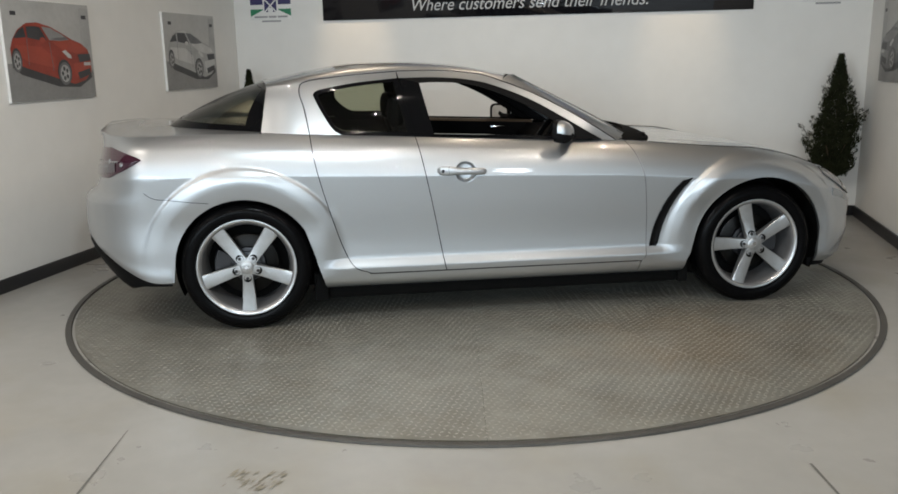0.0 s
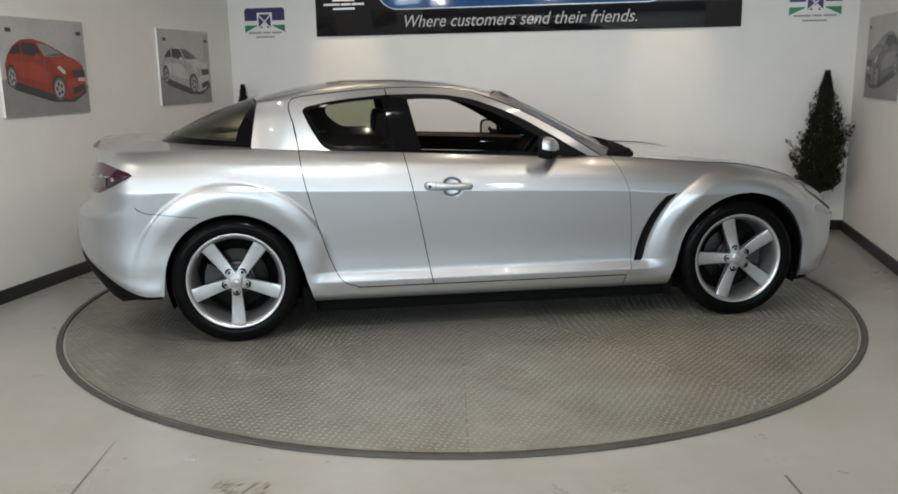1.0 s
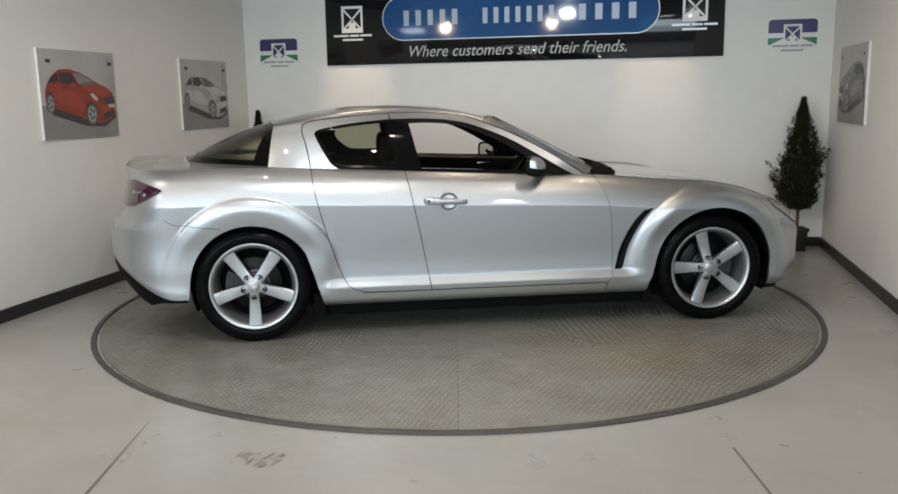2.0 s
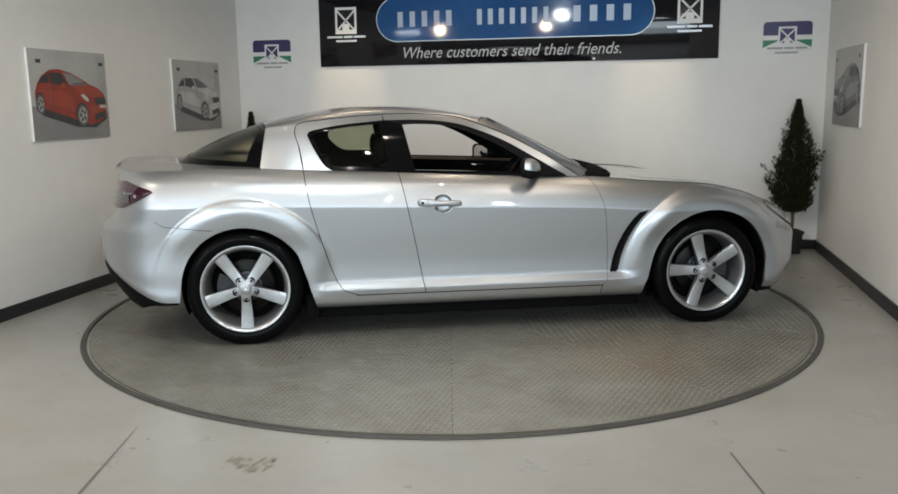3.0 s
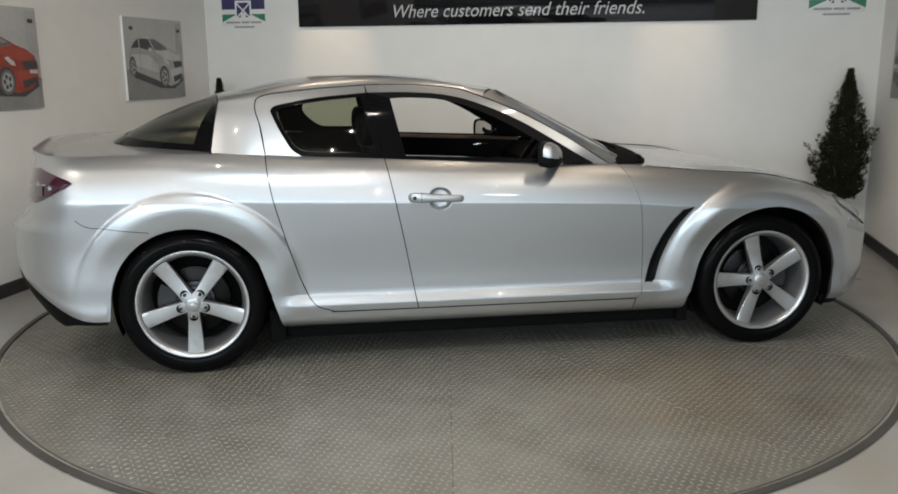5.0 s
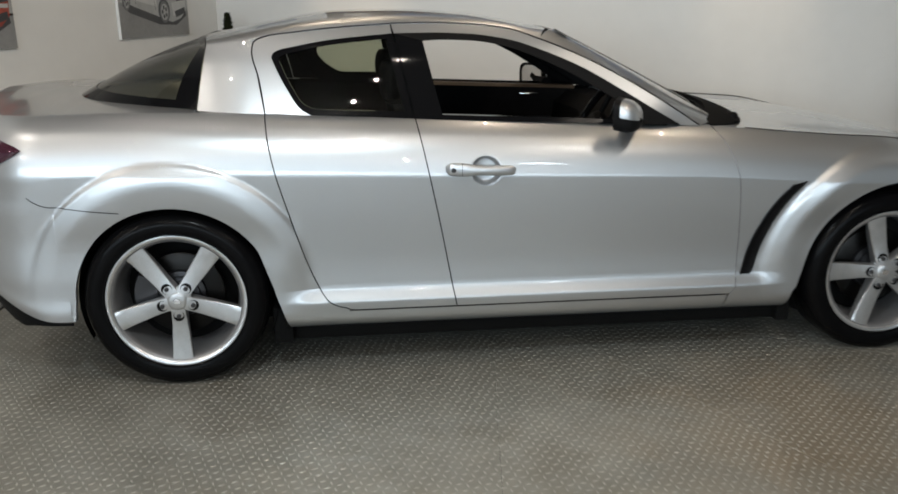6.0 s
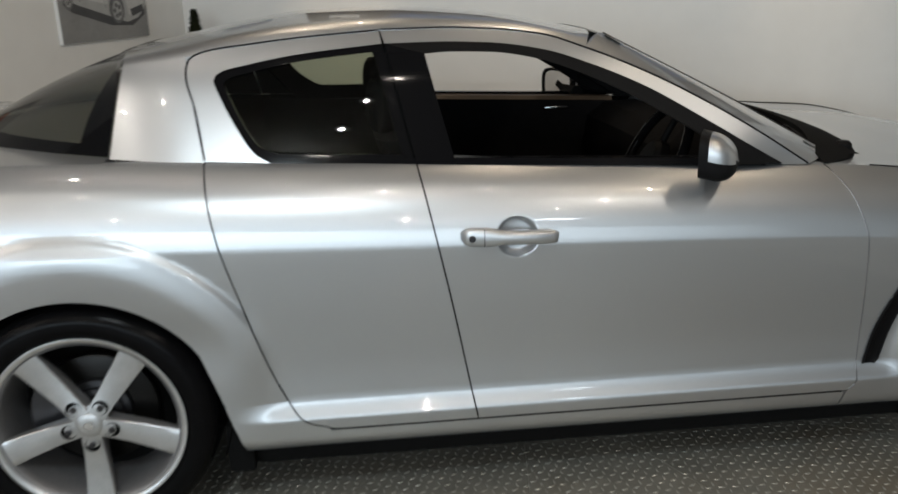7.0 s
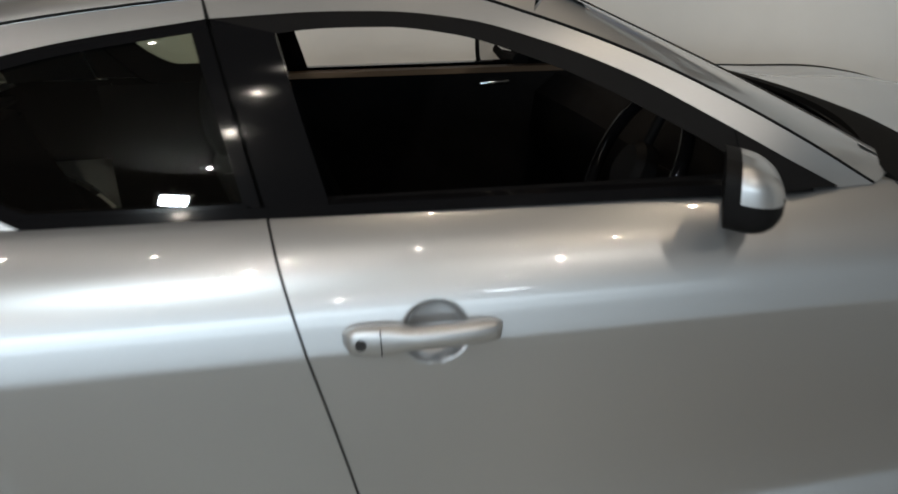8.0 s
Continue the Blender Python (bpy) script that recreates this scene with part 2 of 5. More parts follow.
def tube(name, points, radius, mat, parent=None, label="", n=8):
    """A round bar through the points."""
    verts, faces = [], []
    pts = [Vector(p) for p in points]
    for i, p in enumerate(pts):
        d = (pts[min(i + 1, len(pts) - 1)] - pts[max(i - 1, 0)]).normalized()
        a = d.orthogonal().normalized() if abs(d.z) > 0.9 else d.cross(Vector((0, 0, 1))).normalized()
        b = d.cross(a)
        r = radius[i] if isinstance(radius, (list, tuple)) else radius
        verts += [p + (a * math.cos(t) + b * math.sin(t)) * r for t in (2 * math.pi * k / n for k in range(n))]
    for i in range(len(pts) - 1):
        for k in range(n):
            faces.append((i * n + k, i * n + (k + 1) % n, (i + 1) * n + (k + 1) % n, (i + 1) * n + k))
    faces += [tuple(range(n)), tuple(range((len(pts) - 1) * n, len(pts) * n))]
    return mesh_object(name, verts, faces, mat, parent, label, 50)


# ---------- the room ----------
def slab(name, lo, hi, mat, label, category):
    ob = box_part(name, lo, hi, mat)
    return tagged(ob, label, category, kind="structure")


slab("floor", (XW0, Y0, -0.15), (XW1, Y1, 0), M_FLOOR, "smooth pale grey resin showroom floor with stains", "floor")
slab("wall_north", (X0 - 0.2, Y1, -0.15), (X1 + 0.2, Y1 + 0.2, CEIL), M_WALL, "plain white painted wall behind the turntable", "wall")
slab("wall_west", (X0 - 0.2, YBW, 0), (X0, Y1, CEIL), M_WALL, "plain white painted side wall with canvas pictures", "wall")
slab("wall_east", (X1, YBE, 0), (X1 + 0.2, Y1, CEIL), M_WALL, "plain white painted side wall with one canvas", "wall")
slab("wall_return_west", (XW0, YBW, 0), (X0 - 0.2, YBW + 0.2, CEIL), M_WALL, "plain white painted wall beside the bay", "wall")
slab("wall_return_east", (X1 + 0.2, YBE, 0), (XW1, YBE + 0.2, CEIL), M_WALL, "plain white painted wall beside the bay", "wall")
slab("wall_hall_west", (XW0 - 0.2, Y0, -0.15), (XW0, YBW + 0.2, CEIL), M_WALL, "plain white painted hall wall", "wall")
slab("wall_hall_east", (XW1, Y0, -0.15), (XW1 + 0.2, YBE + 0.2, CEIL), M_WALL, "plain white painted hall wall", "wall")
slab("wall_south", (XW0 - 0.2, Y0 - 0.2, -0.15), (XW1 + 0.2, Y0, CEIL), M_WALL, "plain white painted wall facing the turntable", "wall")
slab("ceiling", (XW0 - 0.2, Y0 - 0.2, CEIL), (XW1 + 0.2, Y1 + 0.2, CEIL + 0.15), M_CEIL, "dark grey showroom ceiling with downlights", "ceiling")
for nm, lo, hi in (("baseboard_north", (X0 + 0.016, Y1 - 0.016, 0), (X1 - 0.016, Y1, 0.085)),
                   ("baseboard_west", (X0, YBW, 0), (X0 + 0.016, Y1, 0.085)), ("baseboard_east", (X1 - 0.016, YBE, 0), (X1, Y1, 0.085))):
    ob = box_part(nm, lo, hi, M_SKIRT, bevel=0.004)
    tagged(ob, "black painted skirting board along the wall", "baseboard", kind="structure")

# saw-cut joints in the floor; the left one widens to paint its shade too
for a, b, w0, w1 in (((-0.912, -2.45), (-0.45, -4.26), 0.001, 0.017), ((1.522, -2.26), (1.98, -4.26), 0.0045, 0.0065)):
    d = Vector((b[0] - a[0], b[1] - a[1], 0))
    s = Vector((-d.y, d.x, 0)).normalized()
    p, q = Vector((*a, 0.0015)), Vector((*b, 0.0015))
    ob = mesh_object("trim_floor_joint", [p + s * w0, p - s * w0, q - s * w1, q + s * w1], [(0, 1, 2, 3)], M_JOINT, smooth=False)
    tagged(ob, "thin dark joint cut into the resin floor", "floor joint", kind="structure")


# worn tyre marks on the resin
M_MARK_FLOOR = material("worn_floor_mark", (0.265, 0.245, 0.195), 0.6, vary=0.2, scale=30)
rnd = random.Random(3)
for k in range(40):
    x, y = -0.37 + 0.19 * rnd.random(), -2.77 + 0.11 * rnd.random()
    a, l, w = radians(74 + rnd.uniform(-9, 9)), rnd.uniform(0.010, 0.036), rnd.uniform(0.002, 0.005)
    d, n = Vector((math.cos(a), math.sin(a), 0)) * l, Vector((-math.sin(a), math.cos(a), 0)) * w
    o = Vector((x, y, 0.0012 + 0.0001 * k))
    tagged(mesh_object("trim_floor_mark", [o - d, o - n, o + d, o + n], [(0, 1, 2, 3)], M_MARK_FLOOR, smooth=False), "worn brown tyre mark on the resin floor", "floor mark", kind="structure")


# ---------- the turntable ----------
def turntable():
    cx, cy, R = DISC
    root = tagged(new("turntable"), "round grey steel tread-plate vehicle turntable set in the floor", "turntable")
    root.matrix_world = pose(cx, cy, 0, 0, 0, 12.6)
    v, f = lathe([(R - 0.004, 0.0), (R, 0.003), (R - 0.003, 0.009), (R - 0.028, 0.010), (R - 0.032, 0.008), (R - 0.033, 0.003)], "z", 160)
    mesh_object("rim", v, f, M_RIM, root, "dark steel edge ring", 25)
    r = R - 0.047
    v, f = lathe([(0.0, 0.002), (r, 0.002)], "z", 96)
    mesh_object("base", v, f, M_DARK, root)
    n = 24
    bounds = [radians(-260 + 34 * k) for k in range(11)] + [radians(100)]
    for a0, a1 in zip(bounds, bounds[1:]):
        g = 0.0008 / r
        mid = (a0 + a1) / 2
        off = Vector((math.cos(mid), math.sin(mid), 0)) * 0.0012
        ring = [(off.x, off.y)] + [(r * math.cos(a0 + g + (a1 - a0 - 2 * g) * i / n), r * math.sin(a0 + g + (a1 - a0 - 2 * g) * i / n)) for i in range(n + 1)]
        verts = [(x, y, 0.008) for x, y in ring] + [(x, y, 0.002) for x, y in ring]
        m = len(ring)
        faces = [tuple(range(m))] + [(i, (i + 1) % m, m + (i + 1) % m, m + i) for i in range(m)]
        mesh_object("plate", verts, faces, M_PLATE, root, smooth=False)
    # raised lugs, in two directions by turns
    verts, faces = [], []
    p, hl, hw, z0, z1 = 0.0275, 0.0105, 0.0034, 0.008, 0.0092
    nmax = int(r / p) + 1
    cells = [(k, i, j) for k in range(11) for i in range(-nmax, nmax) for j in range(-nmax, nmax)]
    for sector, i, j in cells:
            turn = bounds[sector] + radians(17 + 45 * (sector % 2))
            u, w = (i + 0.5) * p, (j + 0.5) * p
            x, y = u * math.cos(turn) - w * math.sin(turn), u * math.sin(turn) + w * math.cos(turn)
            if math.hypot(x, y) > r - 0.015:
                continue
            way = (math.degrees(math.atan2(y, x)) + 260) % 360
            if sector != min(int(way / 34), 10):
                continue
            a = turn + radians(45 if (i + j) % 2 else -45)
            c, s, b = math.cos(a), math.sin(a), len(verts)
            for u, w, z in ((-hl, 0, z0), (0, -hw, z0), (hl, 0, z0), (0, hw, z0), (-hl * 0.7, 0, z1), (0, -hw * 0.55, z1), (hl * 0.7, 0, z1), (0, hw * 0.55, z1)):
                verts.append((x + c * u - s * w, y + s * u + c * w, z))
            faces += [(b + 4, b + 5, b + 6, b + 7), (b, b + 1, b + 5, b + 4), (b + 1, b + 2, b + 6, b + 5), (b + 2, b + 3, b + 7, b + 6), (b + 3, b, b + 4, b + 7)]
    me = bpy.data.meshes.new("tread")
    me.from_pydata(verts, [], faces)
    me.materials.append(M_LUG)
    tread = new("tread", me)
    tread.parent = root
    tagged(tread, "raised worn lugs of the tread plate", kind="stuff")


turntable()

# ---------- the car: x forwards, its driver's side at negative y ----------
WR, WF, WZ = -1.35, 1.35, 0.325
AR, AF, AFX = 0.350, 0.371, 1.371
belt = pchip([(-2.2, 0.968), (-1.8, 0.984), (-1.5, 0.988), (-1.26, 0.984), (-0.9, 0.968), (-0.475, 0.950), (0.0, 0.930), (0.51, 0.908), (0.66, 0.898), (0.9, 0.874),
              (1.15, 0.852), (1.35, 0.838), (1.55, 0.800), (1.70, 0.752), (1.76, 0.728)])
LOW = pchip([(0.16, 0.770), (0.19, 0.800), (0.21, 0.828), (0.235, 0.846), (0.262, 0.852), (0.29, 0.857), (0.300, 0.8575), (0.312, 0.852), (0.340, 0.8385), (0.348, 0.8365)])
HIGH = pchip([(0.0, 0.8365), (0.1, 0.8365), (0.25, 0.842), (0.45, 0.8535), (0.60, 0.862), (0.665, 0.8655), (0.69, 0.8665), (0.702, 0.8655), (0.73, 0.8622), (0.77, 0.8570), (0.81, 0.8503),
              (0.85, 0.8405), (0.89, 0.8260), (0.925, 0.8065), (0.96, 0.7780), (0.98, 0.7575), (1.0, 0.733)])
PLAN = pchip([(-2.2, -0.012), (-1.74, -0.012), (-1.35, 0.0), (-0.8, 0.0), (0.6, 0.0), (1.1, 0.0), (1.45, -0.006), (1.76, -0.032)])


def flare(x, z):
    """How far the wheel arches swell: a soft step outside, then a convex fall towards the wheel."""
    out = 0.0
    for wx, d, ra, r1 in ((WR, 0.029, AR, 0.512), (WF, 0.035, AF, 0.514)):
        r = math.hypot(x - wx, z - WZ)
        if z > WZ - 0.3 and r < r1:
            q = min((r1 - r) / (r1 - ra), 1.0)
            rise = 0.34 * smoothstep(0.0, 0.13, q) + 0.62 * smoothstep(0.0, 0.55, q) - 0.30 * q * q
            out += d * rise * (0.10 + 0.90 * smoothstep(0.28, 0.66, z)) * (1 - 0.55 * smoothstep(-1.50, -1.82, x) * smoothstep(0.72, 0.34, z) if x < -1.50 else 1)
    return out


def side_y(x, z, bulge=True):
    y = LOW(z) if z <= 0.348 else HIGH((z - 0.348) / (belt(x) - 0.348))
    fade = (1 - smoothstep(-0.99, -0.86, x)) + smoothstep(0.78, 0.97, x)
    if fade and z < 0.62:
        y += (0.853 - y) * min(fade, 1.0) * (1 - smoothstep(0.40, 0.62, z)) * smoothstep(0.225, 0.262, z)
    return y + PLAN(x) + (flare(x, z) if bulge else 0.0)


def house_y(x, z):
    """Half width of the glasshouse."""
    d = z - 0.95
    foot = 0.036 * smoothstep(0.36, 0.60, x) * smoothstep(1.03, 0.90, z)
    return 0.733 - 0.50 * d - 0.35 * d * abs(d) + 0.02 * smoothstep(0.1, 0.6, x) - foot - 1.9 * max(z - 1.14, 0.0) ** 2


ROWS_LOW = [0.19, 0.20, 0.21, 0.222, 0.235, 0.25, 0.262, 0.272, 0.29, 0.296, 0.300, 0.306, 0.312, 0.325, 0.340, 0.348]
ROWS_HIGH = [0.03, 0.08, 0.14, 0.2, 0.27, 0.34, 0.41, 0.48, 0.54, 0.60, 0.64, 0.665, 0.68, 0.69, 0.70, 0.71, 0.725, 0.745, 0.77, 0.80, 0.83, 0.86, 0.89, 0.92, 0.945, 0.965, 0.985, 1.0]


FINE = [0.011 + 0.98 * i / 64 for i in range(65)]


def side_rows(xl, xr, zb, zt, cols, extra=(), press=None):
    rows = []
    for k, row in enumerate(ROWS_LOW + sorted(ROWS_HIGH + list(extra))):
        line = []
        for c in cols:
            z = 0.30
            for _ in range(25):
                old, x = z, xl(z) * (1 - c) + xr(z) * c
                z = row if k < len(ROWS_LOW) else 0.348 + row * (belt(x) - 0.348)
                z = min(max(z, zb(x)), zt(x))
                if abs(z - old) < 1e-6:
                    break
            line.append((x, -side_y(x, z) + (press(x, z) if press else 0.0), z))
        rows.append(line)
    return rows


def mirrored(rows, s):
    return rows if s < 0 else [[(x, -y, z) for x, y, z in row] for row in rows]


def inward(p):
    return (0, -1 if p[1] > 0 else 1, 0)


seam_rear = pchip([(0.19, -0.72), (0.272, -0.735), (0.284, -0.775), (0.310, -0.815), (0.376, -0.852), (0.547, -0.909), (0.70, -0.952), (0.835, -0.984), (0.975, -1.009), (1.10, -1.035), (1.21, -1.056)])
seam_mid = pchip([(0.19, -0.322), (0.269, -0.338), (0.60, -0.4005), (0.78, -0.438), (0.95, -0.474), (1.10, -0.508), (1.285, -0.549)])
seam_front = pchip([(0.19, 0.700), (0.262, 0.712), (0.285, 0.735), (0.35, 0.742), (0.45, 0.740), (0.589, 0.730), (0.72, 0.713), (0.80, 0.688), (0.884, 0.648), (0.91, 0.630)])
G = 0.0022
arch_edge = pchip([(0.19, -0.955), (0.262, -0.974), (0.30, -0.987), (0.348, -1.0008)])


def arch_bottom(wx, r, low_behind, low_ahead):
    def f(x):
        d = abs(x - wx)
        return WZ + math.sqrt(r * r - d * d) if d < r else (low_behind if x < wx else low_ahead)
    return f


def arch_cols(x0, x1, wx, r, n=26):
    lo, hi = min(x0, x1), max(x0, x1)
    xs = [x for x in (wx - r * math.cos(math.pi * i / (3 * n)) for i in range(3 * n + 1)) if lo + 0.005 < x < hi - 0.005] + [lo, hi]
    for i in range(1, 90):
        x = lo + (hi - lo) * i / 90
        if min(abs(x - q) for q in xs) > 0.007:
            xs.append(x)
    xs.sort()
    return [(x - x0) / (x1 - x0) for x in xs] if x1 > x0 else [(x - x0) / (x1 - x0) for x in reversed(xs)]


def lin(n):
    return [i / n for i in range(n + 1)]


def superellipse(a, n=2.5):
    return abs(math.sin(a)) ** (2 / n), abs(math.cos(a)) ** (2 / n)


XR0, XF0 = -1.735, 1.752
TAIL_L = pchip([(0.18, 0.31), (0.26, 0.40), (0.36, 0.475), (0.44, 0.500), (0.52, 0.505), (0.62, 0.500), (0.66, 0.495), (0.685, 0.480), (0.71, 0.450), (0.76, 0.424), (0.84, 0.402), (0.91, 0.390), (0.95, 0.390), (0.985, 0.408)])


def tail_point(a, z, out=0.0):
    ex, ey = superellipse(a)
    out += 0.012 * smoothstep(0.705, 0.665, z) * smoothstep(0.25, 0.75, a) * smoothstep(0.30, 0.45, z)
    y = side_y(XR0, z, False) + flare(XR0 - TAIL_L(z) * ex, z)
    return (XR0 - (TAIL_L(z) + out) * ex, -(y + out) * ey, z)


NOSE_L = pchip([(0.0, 0.25), (0.15, 0.31), (0.4, 0.355), (0.7, 0.35), (0.9, 0.31), (1.0, 0.26)])


def nose_top(a):
    return 0.731 - 0.213 * abs(math.sin(a)) ** 1.25


def nose_point(a, v, out=0.0):
    ex, ey = superellipse(a, 2.4)
    zt = nose_top(a)
    z = 0.20 + (zt - 0.20) * v
    y = side_y(XF0, min(0.20 + 0.531 * v, 0.731), False) + flare(XF0 + NOSE_L(v) * ex, 0.2 + 0.531 * v)
    return (XF0 + (NOSE_L(v) + out) * ex, -(y + out) * ey, z)


def handle_recess(x, z):
    r = math.hypot((x + 0.232) / 0.056, (z - 0.776) / 0.053)
    return 0.030 * (1 - smoothstep(0.72, 1.0, r)) * (1 - 0.30 * r * r) if r < 1 else 0.0


def door_parts(car, s):
    """Doors, wings and sill of one side; s: -1 on the driver's side."""
    wing = part_sheet("front_wing", side_rows(lambda z: seam_front(z) + G, lambda z: XF0 - G, arch_bottom(AFX, AF, 0.19, 0.21), belt, arch_cols(0.735, XF0 - G, AFX, AF), FINE), car, s)
    quarter = part_sheet("rear_quarter", side_rows(lambda z: seam_rear(z) - G, lambda z: XR0 + G, arch_bottom(WR, AR, 0.262, 0.348), belt, arch_cols(-0.86, XR0 + G, WR, AR), FINE), car, s)
    seam = [(-1.715 + 0.205 * t, 0.684 - 0.022 * t) for t in lin(16)]
    turn = [tail_point(0.12 * (1 - k / 8) ** 1.3, 0.684 + 0.036 * (1 - k / 8) ** 2, 0.0002) for k in range(8)]
    tube("bumper_seam", [(p[0], -s * p[1], p[2]) for p in turn] + [(x, s * (side_y(x, z) + 0.0002), z) for x, z in seam], 0.0015, M_DARK, car, n=6)
    foot = [z for z in ROWS_LOW if z >= 0.262]
    rows = [[(x, -side_y(x, z), z) for x in (seam_rear(z) - G + (arch_edge(z) - seam_rear(z) + G) * u for u in lin(10))] for z in foot]
    sheet("quarter_foot", mirrored(rows, s), M_PAINT, car)
    edge = [(arch_edge(z), s * side_y(arch_edge(z), z), z) for z in ROWS_LOW]
    sheet("arch_return", [edge, [(x, y - s * 0.05, z) for x, y, z in edge]], M_PAINT, car)
    low = lambda x: 0.268
    turn = [(seam_rear(z), z) for z in np.linspace(0.40, 0.269, 20)] + [(-0.705, 0.2664), (-0.68, 0.2654)] + [(x, 0.2650) for x in np.linspace(-0.64, 0.70, 24)]
    tube("door_gap", [(x, s * (side_y(x, z) - 0.0012), z) for x, z in turn], 0.0026, M_DARK, car, n=6)
    # grey bar in the wing gap; the light caught there is in its colour
    tube("wing_gap", [(seam_front(z), s * (side_y(seam_front(z), z) - 0.0022), z) for z in np.linspace(0.27, 0.885, 40)], 0.0024, M_ALLOY_IN, car, n=6)
    rear = part_sheet("rear_door", side_rows(lambda z: seam_rear(z) + G, lambda z: seam_mid(z) - G, low, belt, lin(26)), car, s)
    front = part_sheet("front_door", side_rows(lambda z: seam_mid(z) + G, lambda z: seam_front(z) - G, low, belt, sorted(lin(44) + [0.125 + 0.125 * i / 44 for i in range(45)]), [0.60 + 0.24 * i / 48 for i in range(49)], handle_recess), car, s)
    sill = part_sheet("sill", side_rows(arch_edge, lambda z: seam_front(z) - G, lambda x: 0.19, lambda x: 0.262, lin(36)), car, s)
    return wing, quarter, rear, front, sill


def part_sheet(name, rows, car, s, mat=None, label="", flange=0.02):
    return sheet(name, mirrored(rows, s), mat or M_PAINT, car, label, flange=flange, inward=inward)


def on_house(pts, s, out=0.0):
    return [(x, s * (house_y(x, z) + out), z) for x, z in pts]


def curve2(points, n):
    """n + 1 points evenly along a smooth curve through (x, z) pairs."""
    d = [0.0]
    for a, b in zip(points, points[1:]):
        d.append(d[-1] + math.hypot(b[0] - a[0], b[1] - a[1]))
    fx, fz = pchip([(t, q[0]) for t, q in zip(d, points)]), pchip([(t, q[1]) for t, q in zip(d, points)])
    return [(fx(d[-1] * i / n), fz(d[-1] * i / n)) for i in range(n + 1)]


def band(name, outer, inner, n, mat, car, s, out=0.0, flange=0.015, label="", across=4, lining=False):
    a, b = curve2(outer, n), curve2(inner, n)
    rows = []
    for k in range(across + 1):
        t = k / across
        rows.append(on_house([(p[0] * (1 - t) + q[0] * t, p[1] * (1 - t) + q[1] * t) for p, q in zip(a, b)], s, out))
    if lining:
        sheet("frame_lining", [[(x, y - s * 0.022, z) for x, y, z in row] for row in rows], M_CLOTH, car)
    return sheet(name, rows, mat, car, label, flange=flange, inward=inward)


# upper seam of the doors against the roof, and the black window surround
DOOR_TOP_R = [(-1.009, 0.975), (-1.030, 1.090), (-1.056, 1.185), (-1.050, 1.213), (-1.015, 1.231), (-0.90, 1.246), (-0.75, 1.260), (-0.5495, 1.272)]
Q_OUT = [(-0.845, 0.966), (-0.880, 0.985), (-0.930, 1.055), (-0.975, 1.140), (-0.986, 1.168), (-0.970, 1.184), (-0.90, 1.200), (-0.77, 1.221), (-0.5435, 1.241)]
DOOR_TOP_F = [(-0.5463, 1.273), (-0.40, 1.274), (-0.25, 1.268), (-0.10, 1.250), (0.012, 1.213), (0.042, 1.202), (0.190, 1.138), (0.340, 1.058), (0.482, 0.971), (0.590, 0.901)]
F_OUT = [(-0.5365, 1.241), (-0.40, 1.242), (-0.25, 1.236), (-0.11, 1.216), (0.02, 1.175), (0.16, 1.115), (0.30, 1.035), (0.42, 0.962), (0.512, 0.905)]
F_IN = [(-0.430, 1.213), (-0.37, 1.216), (-0.25, 1.212), (-0.13, 1.193), (-0.01, 1.152), (0.10, 1.102), (0.21, 1.040), (0.30, 0.985), (0.365, 0.940)]


def screen(u, t, lift=0.0):
    """A point of the windscreen: u across, t upwards."""
    k = 1 - abs(u) ** 2
    bot = Vector((0.685 + 0.125 * k, 0.655 * u, 0.906 + 0.006 * k))
    top = Vector((0.085 + 0.030 * k, 0.505 * u, 1.238 + 0.004 * k))
    p = bot.lerp(top, t) + Vector((0.02, 0, 0.03)) * math.sin(math.pi * t) * 0.12 * k
    return (p.x + lift * 0.6, p.y, p.z + lift)


def screen_edge(t):
    """How far out the visible glass reaches, of its half width."""
    return 0.86 - 0.05 * math.sin(math.pi * t) + 0.11 * (1 - t) ** 3


